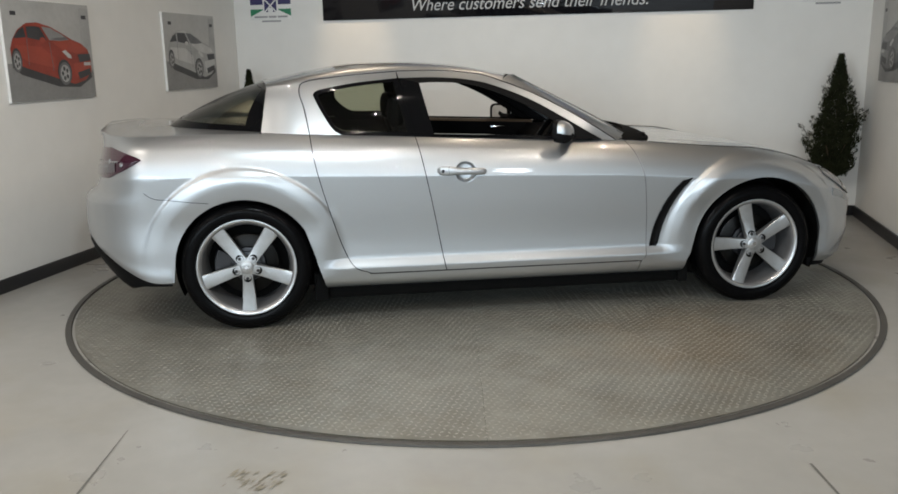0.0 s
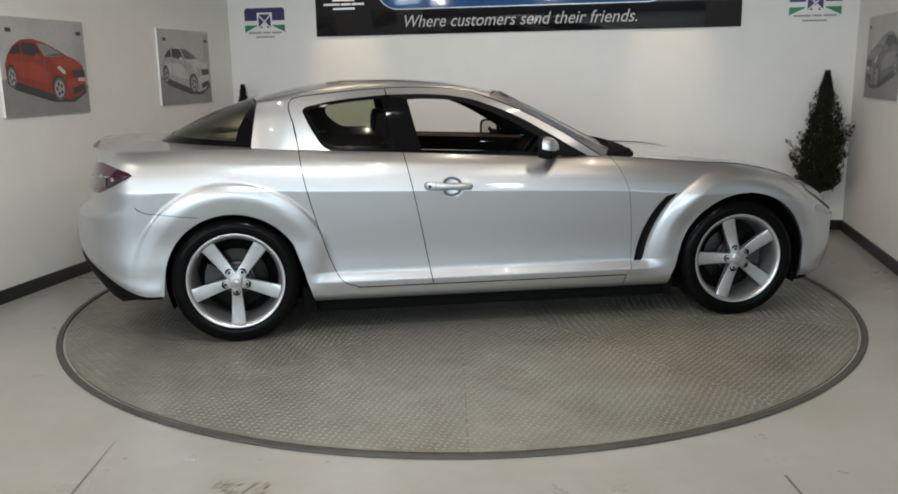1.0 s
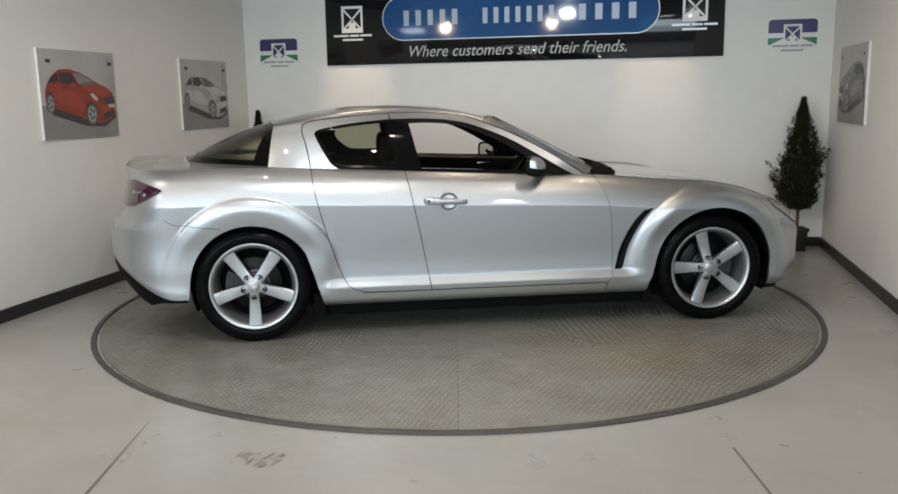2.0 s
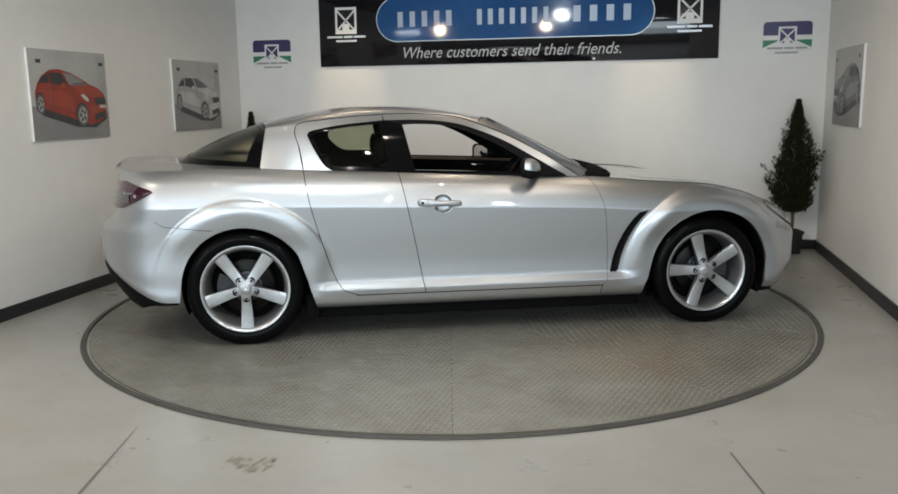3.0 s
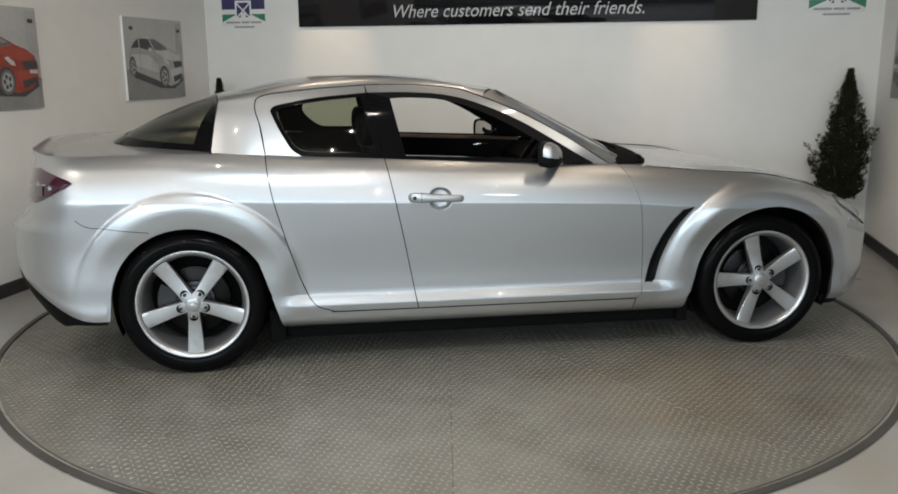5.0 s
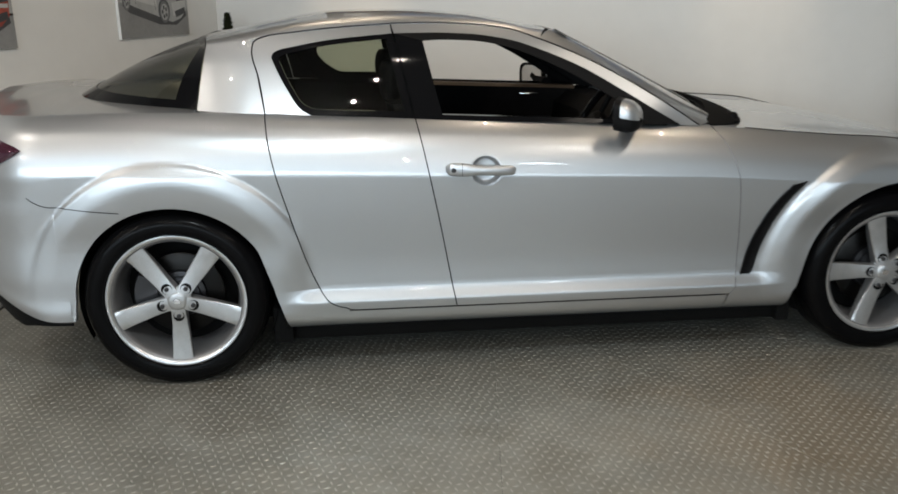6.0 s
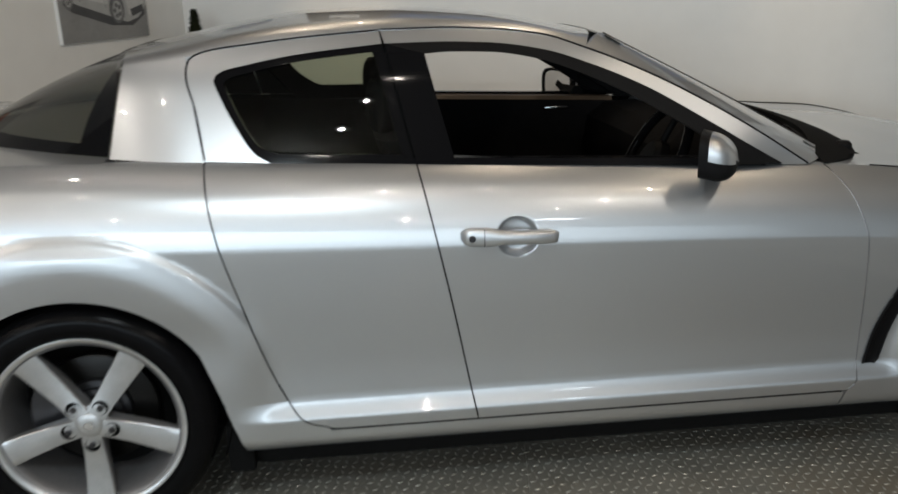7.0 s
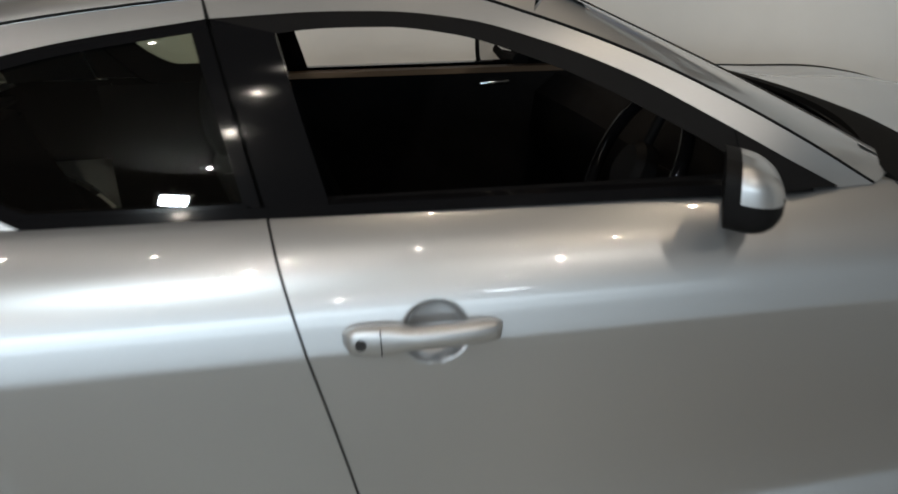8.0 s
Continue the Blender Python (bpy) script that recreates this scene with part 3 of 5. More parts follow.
def glasshouse(car, s, rear, front):
    band("rear_door_frame", DOOR_TOP_R, Q_OUT, 40, M_PAINT, rear, s, lining=True)
    band("front_door_frame", DOOR_TOP_F, F_OUT, 40, M_PAINT, front, s, lining=True)
    for top in (DOOR_TOP_R, DOOR_TOP_F):
        tube("door_seal", on_house([(x, z + 0.003) for x, z in curve2(top, 40)], s, -0.0005), 0.0028, M_MATT, car, n=6)
    # black surround of the rear side window and its glass
    zb = lambda x: belt(x) + 0.004
    rim_in = [(-0.830, 0.985), (-0.868, 1.002), (-0.912, 1.062), (-0.952, 1.140), (-0.960, 1.158), (-0.948, 1.168), (-0.89, 1.182), (-0.77, 1.203), (-0.566, 1.222)]
    band("window_surround", Q_OUT, rim_in, 40, M_BLACK, rear, s, 0.001, label="gloss black window border")
    band("window_surround", [(-0.5435, 1.241), (-0.5095, 1.09), (-0.480, zb(-0.48))], [(-0.566, 1.222), (-0.535, 1.09), (-0.508, 0.972)], 16, M_BLACK, rear, s, 0.001, label="gloss black window border")
    band("window_surround", [(-0.845, zb(-0.845) - 0.004), (-0.70, zb(-0.70) - 0.004), (-0.484, zb(-0.484) - 0.004)], [(-0.830, 0.986), (-0.70, 0.980), (-0.508, 0.972)], 12, M_BLACK, rear, s, 0.001, label="gloss black window border")
    top = curve2(rim_in, 40)
    floor_line = curve2([(-0.830, 0.985), (-0.70, 0.980), (-0.508, 0.972)], 40)
    rows = [on_house([(p[0] * (1 - t) + q[0] * t, p[1] * (1 - t) + q[1] * t) for p, q in zip(top, floor_line)], s, -0.004) for t in lin(8)]
    pane = sheet("rear_side_window", rows, M_TINT, rear, "dark tinted fixed side glass")
    pane.visible_shadow = False
    # centre pillar trim on both door edges
    band("pillar_trim", [(-0.5365, 1.241), (-0.5025, 1.09), (-0.472, zb(-0.47))], [(-0.432, 1.214), (-0.405, 1.09), (-0.372, zb(-0.37))], 16, M_BLACK, front, s, 0.002, label="gloss black pillar cover")
    band("window_frame", F_OUT, F_IN, 40, M_MATT, front, s, 0.001, flange=0.03, label="black rubber window frame")
    # dark strips added behind and over the door seam to shade it black
    band("pillar_core", [(-0.585, 1.281), (-0.540, 1.09), (-0.510, 0.955)], [(-0.510, 1.283), (-0.470, 1.09), (-0.440, 0.955)], 12, M_DARK, car, s, -0.028)
    band("seam_filler", [(-0.5500, 1.2740), (-0.5470, 1.257), (-0.5445, 1.2400)], [(-0.5458, 1.2745), (-0.5410, 1.257), (-0.5360, 1.2400)], 8, M_DARK, car, s, 0.0006, flange=0)
    if s > 0:
      band("window_lining", [(-0.53, 0.940), (-0.845, 0.945), (-0.925, 1.02), (-0.995, 1.15), (-0.97, 1.195), (-0.85, 1.215)],
         [(-0.53, 1.000), (-0.755, 1.004), (-0.815, 1.032), (-0.880, 1.115), (-0.870, 1.150), (-0.83, 1.180)], 40, M_CLOTH, car, s, -0.03, label="dark moulded inner trim")
    # belt strip under the side windows and the mirror's corner panel
    strip = [(-0.845 + 1.305 * i / 40) for i in range(41)]
    band("belt_strip", [(x, belt(x) - 0.003) for x in strip], [(x, belt(x) + 0.014) for x in strip], 60, M_BLACK, car, s, 0.003, flange=0.03, label="gloss black strip along the window sill", across=2)
    band("mirror_corner", [(0.512, 0.909), (0.42, 0.962), (0.33, 1.015)], [(0.505, 0.909), (0.42, 0.913), (0.335, 0.916)], 12, M_MATT, front, s, 0.004, label="black corner panel")
    # pillar behind the rear door
    rows = []
    for t in lin(14):
        xa, xb = seam_rear(0.975 + 0.235 * t) - G, -1.252 + 0.030 * t
        line = []
        for u in lin(10):
            x = xa + (xb - xa) * u
            z = belt(x) + (EDGE_Z(x) - belt(x)) * t
            line.append((x, s * edge_y(x, z), z))
        rows.append(line)
    sheet("pillar_lining", [[(x, y - s * 0.03, z) for x, y, z in row] for row in rows], M_CLOTH, car)
    sheet("rear_pillar", rows, M_PAINT, car)
    # windscreen pillar
    rows = []
    edge = [(0.012, 1.217), (0.044, 1.206), (0.192, 1.142), (0.342, 1.062), (0.484, 0.975), (0.594, 0.903)]
    a = curve2(edge, 30)
    for k in range(7):
        t = k / 6
        row = []
        for i, (x, z) in enumerate(a):
            v = i / 30
            wx, wy, wz = screen(screen_edge(1 - v), 1 - v, 0.007)
            y = house_y(x, z)
            row.append((x + (wx - x) * t, s * (y + (wy - y) * t + 0.010 * math.sin(math.pi * t)), z + (wz - z) * t + 0.012 * math.sin(math.pi * t) * (1 - v)))
        rows.append(row)
    sheet("windscreen_pillar", rows, M_PAINT, car, flange=0.015, inward=inward)


EDGE_Z = pchip([(-1.30, 1.19), (-1.23, 1.206), (-1.06, 1.222), (-1.0, 1.237), (-0.75, 1.264), (-0.547, 1.277), (-0.40, 1.279), (-0.25, 1.273), (-0.10, 1.2545), (0.012, 1.218), (0.10, 1.19)])


def edge_y(x, z):
    """Half width of the glasshouse, drawn in towards the rear window."""
    return house_y(x, z) - 0.040 * min(max((-1.06 - x) / 0.19, 0.0), 1.0) ** 2


def roof(car):
    mid = pchip([(-1.30, 1.228), (-1.22, 1.243), (-1.0, 1.288), (-0.75, 1.320), (-0.53, 1.323), (-0.25, 1.309), (0.0, 1.268), (0.15, 1.236)])
    rows = []
    for i in range(49):
        u = math.copysign(1 - (1 - abs(-1 + i / 24)) ** 1.7, i - 24)
        c = 1 - u * u
        xa, xb = -1.222 - 0.05 * c, 0.014 + 0.100 * c
        line = []
        for t in lin(44):
            x = xa + (xb - xa) * t
            xe = min(max(x, -1.222), 0.014)
            ez = EDGE_Z(xe)
            ye = edge_y(xe, ez)
            w = 0.62 * abs(u) ** 2.4 + 0.38 * abs(u) ** 24
            line.append((x, ye * u, mid(x) * (1 - w) + ez * w))
        rows.append(line)
    sheet("roof", rows, M_PAINT, car, flange=0.012, inward=lambda p: (0, 0, -1))
    rows = [[(p[0], p[1] * 0.97, p[2] - 0.03) for p in row] for row in rows]
    sheet("headlining", rows, M_CLOTH, car, "dark cloth headlining")


def screens(car):
    us = [-1 + 2 * i / 32 for i in range(33)]
    ob = sheet("windscreen", [[screen(u, t) for t in lin(16)] for u in us], M_GLASS, car, "clear laminated windscreen glass")
    ob.visible_shadow = False
    for s in (-1, 1):
        sheet("windscreen_border", [[screen(s * (screen_edge(t) + 0.02 - 0.05 * w), t, 0.004) for t in lin(16)] for w in lin(3)], M_BLACK, car, "black printed edge of the windscreen")
        tube("windscreen_seal", [screen(s * (screen_edge(t) - 0.004), t, 0.006) for t in lin(16)], 0.003, M_MATT, car, "black rubber screen seal", 8)
    sheet("windscreen_border", [[screen(u, t, 0.004) for t in (0.93, 0.965, 1.0)] for u in us], M_BLACK, car, "black printed edge of the windscreen")
    sheet("windscreen_border", [[screen(u, t, 0.004) for t in (0.0, 0.03, 0.06, 0.10)] for u in us], M_DARK, car, "black printed edge of the windscreen")

    def rear_glass(u, t, lift=0.0):
        bot = Vector((-1.253 - 0.54 * (1 - abs(u) ** 3.2), edge_y(-1.253, 0.984) * u, 0.988 + 0.018 * (1 - u * u)))
        top = Vector((-1.223 - 0.048 * (1 - u * u), edge_y(-1.223, 1.206) * u, 1.206 + 0.026 * (1 - abs(u) ** 2.4)))
        p = bot.lerp(top, t) + Vector((-0.04, 0, 0.05)) * math.sin(math.pi * t) * 0.30 * (1 - u * u)
        return (p.x - lift, p.y * (1 + lift), p.z + lift)

    us = [math.copysign(1 - (1 - abs(w)) ** 1.7, w) for w in (-1 + 2 * i / 48 for i in range(49))]
    ob = sheet("rear_window", [[rear_glass(u, t) for t in lin(20)] for u in us], M_TINT_DARK, car, "tinted wraparound rear window glass")
    ob.visible_shadow = False
    for s in (-1, 1):
        sheet("rear_window_border", [[rear_glass(s * (1 - w * (0.050 + 0.05 * t)), t, 0.003) for t in lin(20)] for w in lin(6)], M_BLACK, car, "black printed edge of the rear window")
    sheet("rear_window_border", [[rear_glass(u, t, 0.003) for t in (0.0, 0.06, 0.12)] for u in us], M_BLACK, car, "black printed edge of the rear window")
    sheet("rear_window_border", [[rear_glass(u, t, 0.003) for t in (0.93, 1.0)] for u in us], M_BLACK, car, "black printed edge of the rear window")


def deck_lift(x):
    return 0.014 * smoothstep(-1.96, -2.08, x) if x < -1.90 else 0.0


def bonnet_and_boot(car):
    zc = pchip([(0.60, 0.902), (0.85, 0.884), (0.96, 0.876), (1.20, 0.853), (1.50, 0.823), (1.80, 0.758), (1.92, 0.700), (1.98, 0.620), (2.011, 0.518)])
    edge = [(x, side_y(x, belt(x) - 1e-4), belt(x)) for x in np.linspace(0.56, XF0, 34)]
    edge += [(p[0], -p[1], p[2]) for p in (nose_point(a, 1.0) for a in np.linspace(0.02, math.pi / 2 - 0.02, 22))]
    rows = []
    for x, ye, ze in edge:
        line = []
        for k in range(33):
            u = -1 + 2 * k / 32
            lift = zc(x) - ze
            z = ze + lift * (1 - abs(u) ** 2.2) - 0.016 * math.exp(-((abs(u) - 0.80) / 0.10) ** 2) * smoothstep(0.9, 1.2, x) * (1 - smoothstep(1.6, 1.9, x))
            line.append((x, ye * u, z))
        rows.append(line)
    sheet("bonnet", rows, M_PAINT, car, flange=0.02, inward=lambda p: (0, 0, -1))
    for s in (-1, 1):
        tube("bonnet_gap", [(x, s * (ye - 0.003), ze + 0.0005) for x, ye, ze in edge[6:44]], 0.0028, M_DARK, car, n=6)
    # black scuttle at the foot of the windscreen
    rows = []
    for i in range(57):
        u = -1 + 2 * i / 56
        y = 0.735 * u
        k = 1 - min(abs(y) / 0.655, 1.0) ** 2
        xr = 0.640 + 0.160 * k
        xf = max(0.655 + 0.240 * (1 - abs(u) ** 5), xr + 0.004)
        line = []
        for t in lin(6):
            x = xr + (xf - xr) * t
            ze, ye = belt(x), side_y(x, belt(x) - 1e-4)
            z = ze + (zc(x) - ze) * (1 - min(abs(y / ye), 1.0) ** 2.2)
            line.append((x, y, z + 0.004 + (0.008 + 0.038 * (1 - t**3)) * (1 - abs(u) ** 5)))
        rows.append(line)
    sheet("scuttle", rows, M_DARK, car, "black plastic scuttle panel", flange=0.015, inward=lambda p: (0, 0, -1))
    # round wiper pivots at the scuttle's ends
    for y in (-0.56, 0.56):
        v, f = lathe([(0.0, 0.020), (0.016, 0.018), (0.024, 0.010), (0.027, -0.010)], "z", 20)
        mesh_object("wiper_pivot", [(0.795 + q[0], y + q[1], 0.906 + q[2]) for q in v], f, M_MATT, car, "black wiper pivot cap")
    # boot lid and its lip
    edge = [(x, side_y(x, belt(x) - 1e-4), belt(x)) for x in np.linspace(-1.256, XR0, 16)]
    edge += [(p[0], -p[1], p[2]) for p in (tail_point(a, 0.984) for a in np.linspace(0.02, math.pi / 2 - 0.02, 22))]
    rows = [[(x, ye * u, ze + deck_lift(x) + 0.020 * (1 - abs(u) ** 2.5)) for u in (-1 + 2 * k / 32 for k in range(33))] for x, ye, ze in edge]
    sheet("boot_lid", rows, M_PAINT, car, flange=0.02, inward=lambda p: (0, 0, -1))


def ends(car):
    aa = [math.pi / 2 * t**1.7 for t in lin(52)]
    both = lambda f: [f(a, -1) for a in aa] + [f(a, 1) for a in reversed(aa[:-1])]

    def cap(name, point, vs, mat, label="", lift=0.0):
        rows = []
        for v in vs:
            def at(a, s):
                p = point(a, v)
                return (p[0], -s * p[1] if s > 0 else p[1], p[2])
            rows.append(both(at))
        return sheet(name, rows, mat, car, label, flange=0.015, inward=lambda p: (1 if p[0] < 0 else -1, 0, 0))

    # tail panel, bumper and lower valance
    cap("tail_panel", lambda a, v: (lambda p: (p[0], p[1], p[2] + deck_lift(p[0]) * smoothstep(0.8, 1.0, v)))(tail_point(a, 0.6625 + (0.984 - 0.6625) * v)), lin(24), M_PAINT)
    low = lambda a: 0.262 + 0.225 * smoothstep(0.05, 1.0, a)
    cap("rear_bumper", lambda a, v: tail_point(a, low(a) + (0.6624 - low(a)) * v, 0.020 * math.exp(-((v - 0.08) / 0.08) ** 2) * (1 - smoothstep(0.3, 0.9, a)) * 0.2), lin(40), M_PAINT)
    cap("rear_valance", lambda a, v: tail_point(a, 0.245 - 0.05 * smoothstep(0.2, 0.8, a) + (low(a) - 0.004 - 0.245 + 0.05 * smoothstep(0.2, 0.8, a)) * v, -0.004), lin(6), M_MATT, "black plastic lower rear valance")
    # nose
    cap("front_bumper", lambda a, v: nose_point(a, v), [t * 0.985 for t in lin(22)], M_PAINT)
    cap("front_lip", lambda a, v: (lambda p: (p[0] - 0.03, p[1] * 0.985, 0.172 + 0.045 * v))(nose_point(a, 0.0)), lin(3), M_MATT, "black lower lip")
    for s in (-1, 1):
        # tail lamp: a pointed lens round the corner
        def lamp_rows(a0, a1, grow, z_mid, hh, out):
            rows = []
            for t in lin(18):
                a = a0 + (a1 - a0) * t
                h = hh * min(1.0, (t / grow)) ** 0.75 if grow else hh * (0.86 + 0.12 * t)
                zm = z_mid + 0.028 * (1 - t) - 0.008 * t
                rows.append([(lambda p: (p[0], -s * p[1] if s > 0 else p[1], p[2]))(tail_point(a, zm + h * (k / 6 - 1), out + 0.006 * math.sin(math.pi * k / 12))) for k in range(13)])
            return rows
        housing = sheet("tail_lamp", lamp_rows(radians(8), radians(60), 0.50, 0.852, 0.073, 0.004), M_TAIL, car, "dark red and clear tail lamp", flange=0.01, inward=inward)
        # round reflectors; the two pale ones also hold the lens's painted white highlights
        for a, z, r, m in ((22, 0.858, 0.012, M_MARK), (34, 0.868, 0.016, M_MARK), (46, 0.826, 0.018, M_TAILCLEAR)):
            c = Vector(tail_point(radians(a), z, 0.011))
            rows = []
            for q in range(5):
                rr = r * q / 4
                line = []
                for k in range(21):
                    th = 2 * math.pi * k / 20
                    p = tail_point(radians(a + rr * math.cos(th) * 130), z + rr * math.sin(th), 0.0125 - 0.004 * (q / 4) ** 2)
                    line.append((p[0], -s * p[1] if s > 0 else p[1], p[2]))
                rows.append(line)
            sheet("reflector", rows, m, housing, "round clear reflector")
        low_rows = [[row[k] for k in range(0, 6)] for row in lamp_rows(radians(27), radians(60), 0.0, 0.847, 0.062, 0.0095)]
        for z0, a0 in ((0.856, 24), (0.829, 34)):
            strip_rows = [[(lambda p: (p[0], -s * p[1] if s > 0 else p[1], p[2]))(tail_point(radians(a0 + (60 - a0) * t), z0 + 0.012 * (1 - t) + 0.006 * k, 0.015)) for k in range(2)] for t in lin(12)]
            sheet("chrome_line", strip_rows, M_MARK, housing, "thin bright line")
        sheet("clear_lens", low_rows, M_TAILCLEAR, housing, "clear lower lens")
        # headlamp
        rows = []
        for t in lin(20):
            a = radians(-1 + 52 * t)
            a = max(a, 0.002)
            h = 0.16 * math.sin(math.pi * min(1, t * 0.9 + 0.10)) ** 0.8
            rows.append([(lambda p: (p[0], -s * p[1] if s > 0 else p[1], p[2]))(nose_point(a, 0.985 - h * k / 8, 0.006 + 0.004 * math.sin(math.pi * k / 8))) for k in range(9)])
        lens = sheet("headlamp", rows, M_LAMPLENS, car, "clear slanted headlamp lens", flange=0.01, inward=inward)
        rim = [r[0] for r in rows] + [r[-1] for r in reversed(rows)]
        tube("lens_gap", rim + rim[:1], 0.0018, M_DARK, lens, n=6)
        inner = [[tuple(Vector(rows[7 + i][4]).lerp(Vector(rows[7 + i][k]), 0.62) + Vector((0.0015, -s * -0.0015, 0.0015))) for k in range(9)] for i in range(9)]
        sheet("lamp_reflector", inner, M_CHROME, lens, "bright reflector behind the lens")
        rows = [[(lambda p: (p[0], -s * p[1] if s > 0 else p[1], p[2]))(nose_point(radians(4 + 18 * t), 0.80 - 0.085 * v, 0.005)) for v in lin(4)] for t in lin(8)]
        sheet("side_marker", rows, M_MARK, car, "small clear side marker", flange=0.006, inward=inward)
        # exhaust
        v, f = lathe([(0.030, 0), (0.034, 0.0), (0.036, 0.01), (0.036, 0.14), (0.030, 0.14), (0.030, 0.0)], "y", 24)
        v = [(-2.03 + q[1], s * 0.56 + q[0], 0.305 + q[2]) for q in v]
        mesh_object("exhaust_tip", v, f, M_CHROME, car, "round chrome exhaust tip")


def fittings(car, s):
    """Handle, wing vent, mirror and rub line of one side."""
    # handle bar: a long rounded grip
    rows = []
    for i in range(29):
        t = i / 28
        x = -0.378 + 0.252 * t
        zc_ = 0.787 - 0.010 * t
        h = (0.0235 - 0.006 * smoothstep(0.25, 0.45, t)) * (1 - (abs(2 * t - 1)) ** 14 * 0.55)
        out = 0.024 + 0.016 * math.sin(math.pi * t) ** 0.6
        if i in (0, 28):
            out, h = 0.004, h * 0.8
        yb = side_y(x, zc_)
        line = []
        for k in range(17):
            th = 2 * math.pi * k / 16
            line.append((x, s * (yb + out * 0.5 + out * 0.5 * math.copysign(abs(math.cos(th)) ** 0.6, math.cos(th))), zc_ + h * math.copysign(abs(math.sin(th)) ** 0.7, math.sin(th))))
        rows.append(line)
    handle = sheet("door_handle", rows, M_PAINT, car, "silver painted pull handle", sharp=60)
    v, f = lathe([(0.0, 0.0), (0.0055, 0.0), (0.0065, 0.001), (0.0085, 0.001), (0.0090, -0.003)], "y", 20)
    yb = side_y(-0.352, 0.786) + 0.0345
    mesh_object("keyhole", [(-0.352 + q[0], s * (yb + q[1]), 0.786 + q[2]) for q in v], f, M_NUT, handle, "dark key barrel")
    box_part("handle_joint", (-0.3225, s * (side_y(-0.322, 0.786) + 0.035) - 0.002, 0.766), (-0.3210, s * (side_y(-0.322, 0.786) + 0.035) + 0.002, 0.808), M_DARK, handle)
    # curved air vent behind the front wheel
    edge_a = pchip([(0.340, 0.760), (0.45, 0.783), (0.55, 0.822), (0.64, 0.878), (0.690, 0.925)])
    rows_v = []
    for i in range(25):
        z = 0.341 + (0.692 - 0.341) * i / 24
        xa = edge_a(z)
        w = 0.040 + 0.006 * (i / 24)
        if i == 0:
            w = 0.03
        rows_v.append([(xa + w * u, s * (side_y(xa + w * u, z) + 0.0035 - 0.002 * math.sin(math.pi * u)), z + 0.012 * u * (i / 24)) for u in lin(5)])
    vent = sheet("wing_vent", rows_v, M_BLACK, car, "black curved air vent", flange=0.012, inward=inward)
    for u in (0.0, 1.0):
        tube("vent_edge", [(r[0 if u == 0 else -1][0], r[0 if u == 0 else -1][1], r[0 if u == 0 else -1][2]) for r in rows_v], 0.0035, M_MATT, vent)
    # door mirror: shell, base and glass
    rows = []
    cx, cy, cz, k_size = (0.275, 0.885, 0.966, 1.12) if s < 0 else (0.310, 0.885, 0.944, 1.45)
    for i in range(17):
        t = i / 16
        x = cx - 0.046 + 0.092 * t
        k0 = math.sqrt(max(0.0, 1 - (max(0, t - 0.25) / 0.75) ** 2.4)) if t > 0.25 else 1.0
        k0 = max(k0, 0.03)
        line = []
        for k in range(33):
            th = 2 * math.pi * k / 32
            y = 0.071 * k_size * k0 * math.copysign(abs(math.cos(th)) ** 0.52, math.cos(th))
            z = 0.049 * k_size * k0 * math.copysign(abs(math.sin(th)) ** 0.52, math.sin(th))
            dx, tc, ts = x - cx, math.cos(radians(27)), math.sin(radians(27))
            line.append((cx + dx * tc - y * ts, s * (cy + dx * ts + y * tc), cz + 0.004 + z - 0.018 * t))
        rows.append(line)
    r, c = len(rows), 33
    verts = [p for row in rows for p in row]
    faces = grid_faces(r, c)
    mirror = mesh_object("door_mirror", verts, faces, M_PAINT, car, "silver door mirror on a black foot", mats=[M_PAINT, M_MATT], ids=[1 if sum(verts[q][2] for q in fc) / 4 < cz - 0.008 or fi < 4 * 32 else 0 for fi, fc in enumerate(faces)])
    ring = rows[0]
    n = len(ring)
    mid = tuple(sum(p[i] for p in ring) / n for i in range(3))
    face = [tuple(Vector(mid).lerp(Vector(p), 0.82) + Vector((0.004, 0, 0))) for p in ring]
    mesh_object("mirror_face", face + [mid], [(i, (i + 1) % n, n) for i in range(n)], M_MIRROR, mirror, "mirror glass", smooth=False)
    mesh_object("mirror_edge", [*ring, *face], [(i, (i + 1) % n, n + (i + 1) % n, n + i) for i in range(n)], M_MATT, mirror, "black rim", smooth=False)
    tube("mirror_foot", [(0.33, s * 0.735, 0.925), (0.315, s * 0.79, 0.926), (0.30, s * 0.84, 0.936), (0.29, s * 0.87, 0.955)], [0.030, 0.026, 0.024, 0.026], M_MATT, mirror, "black foot", 14)


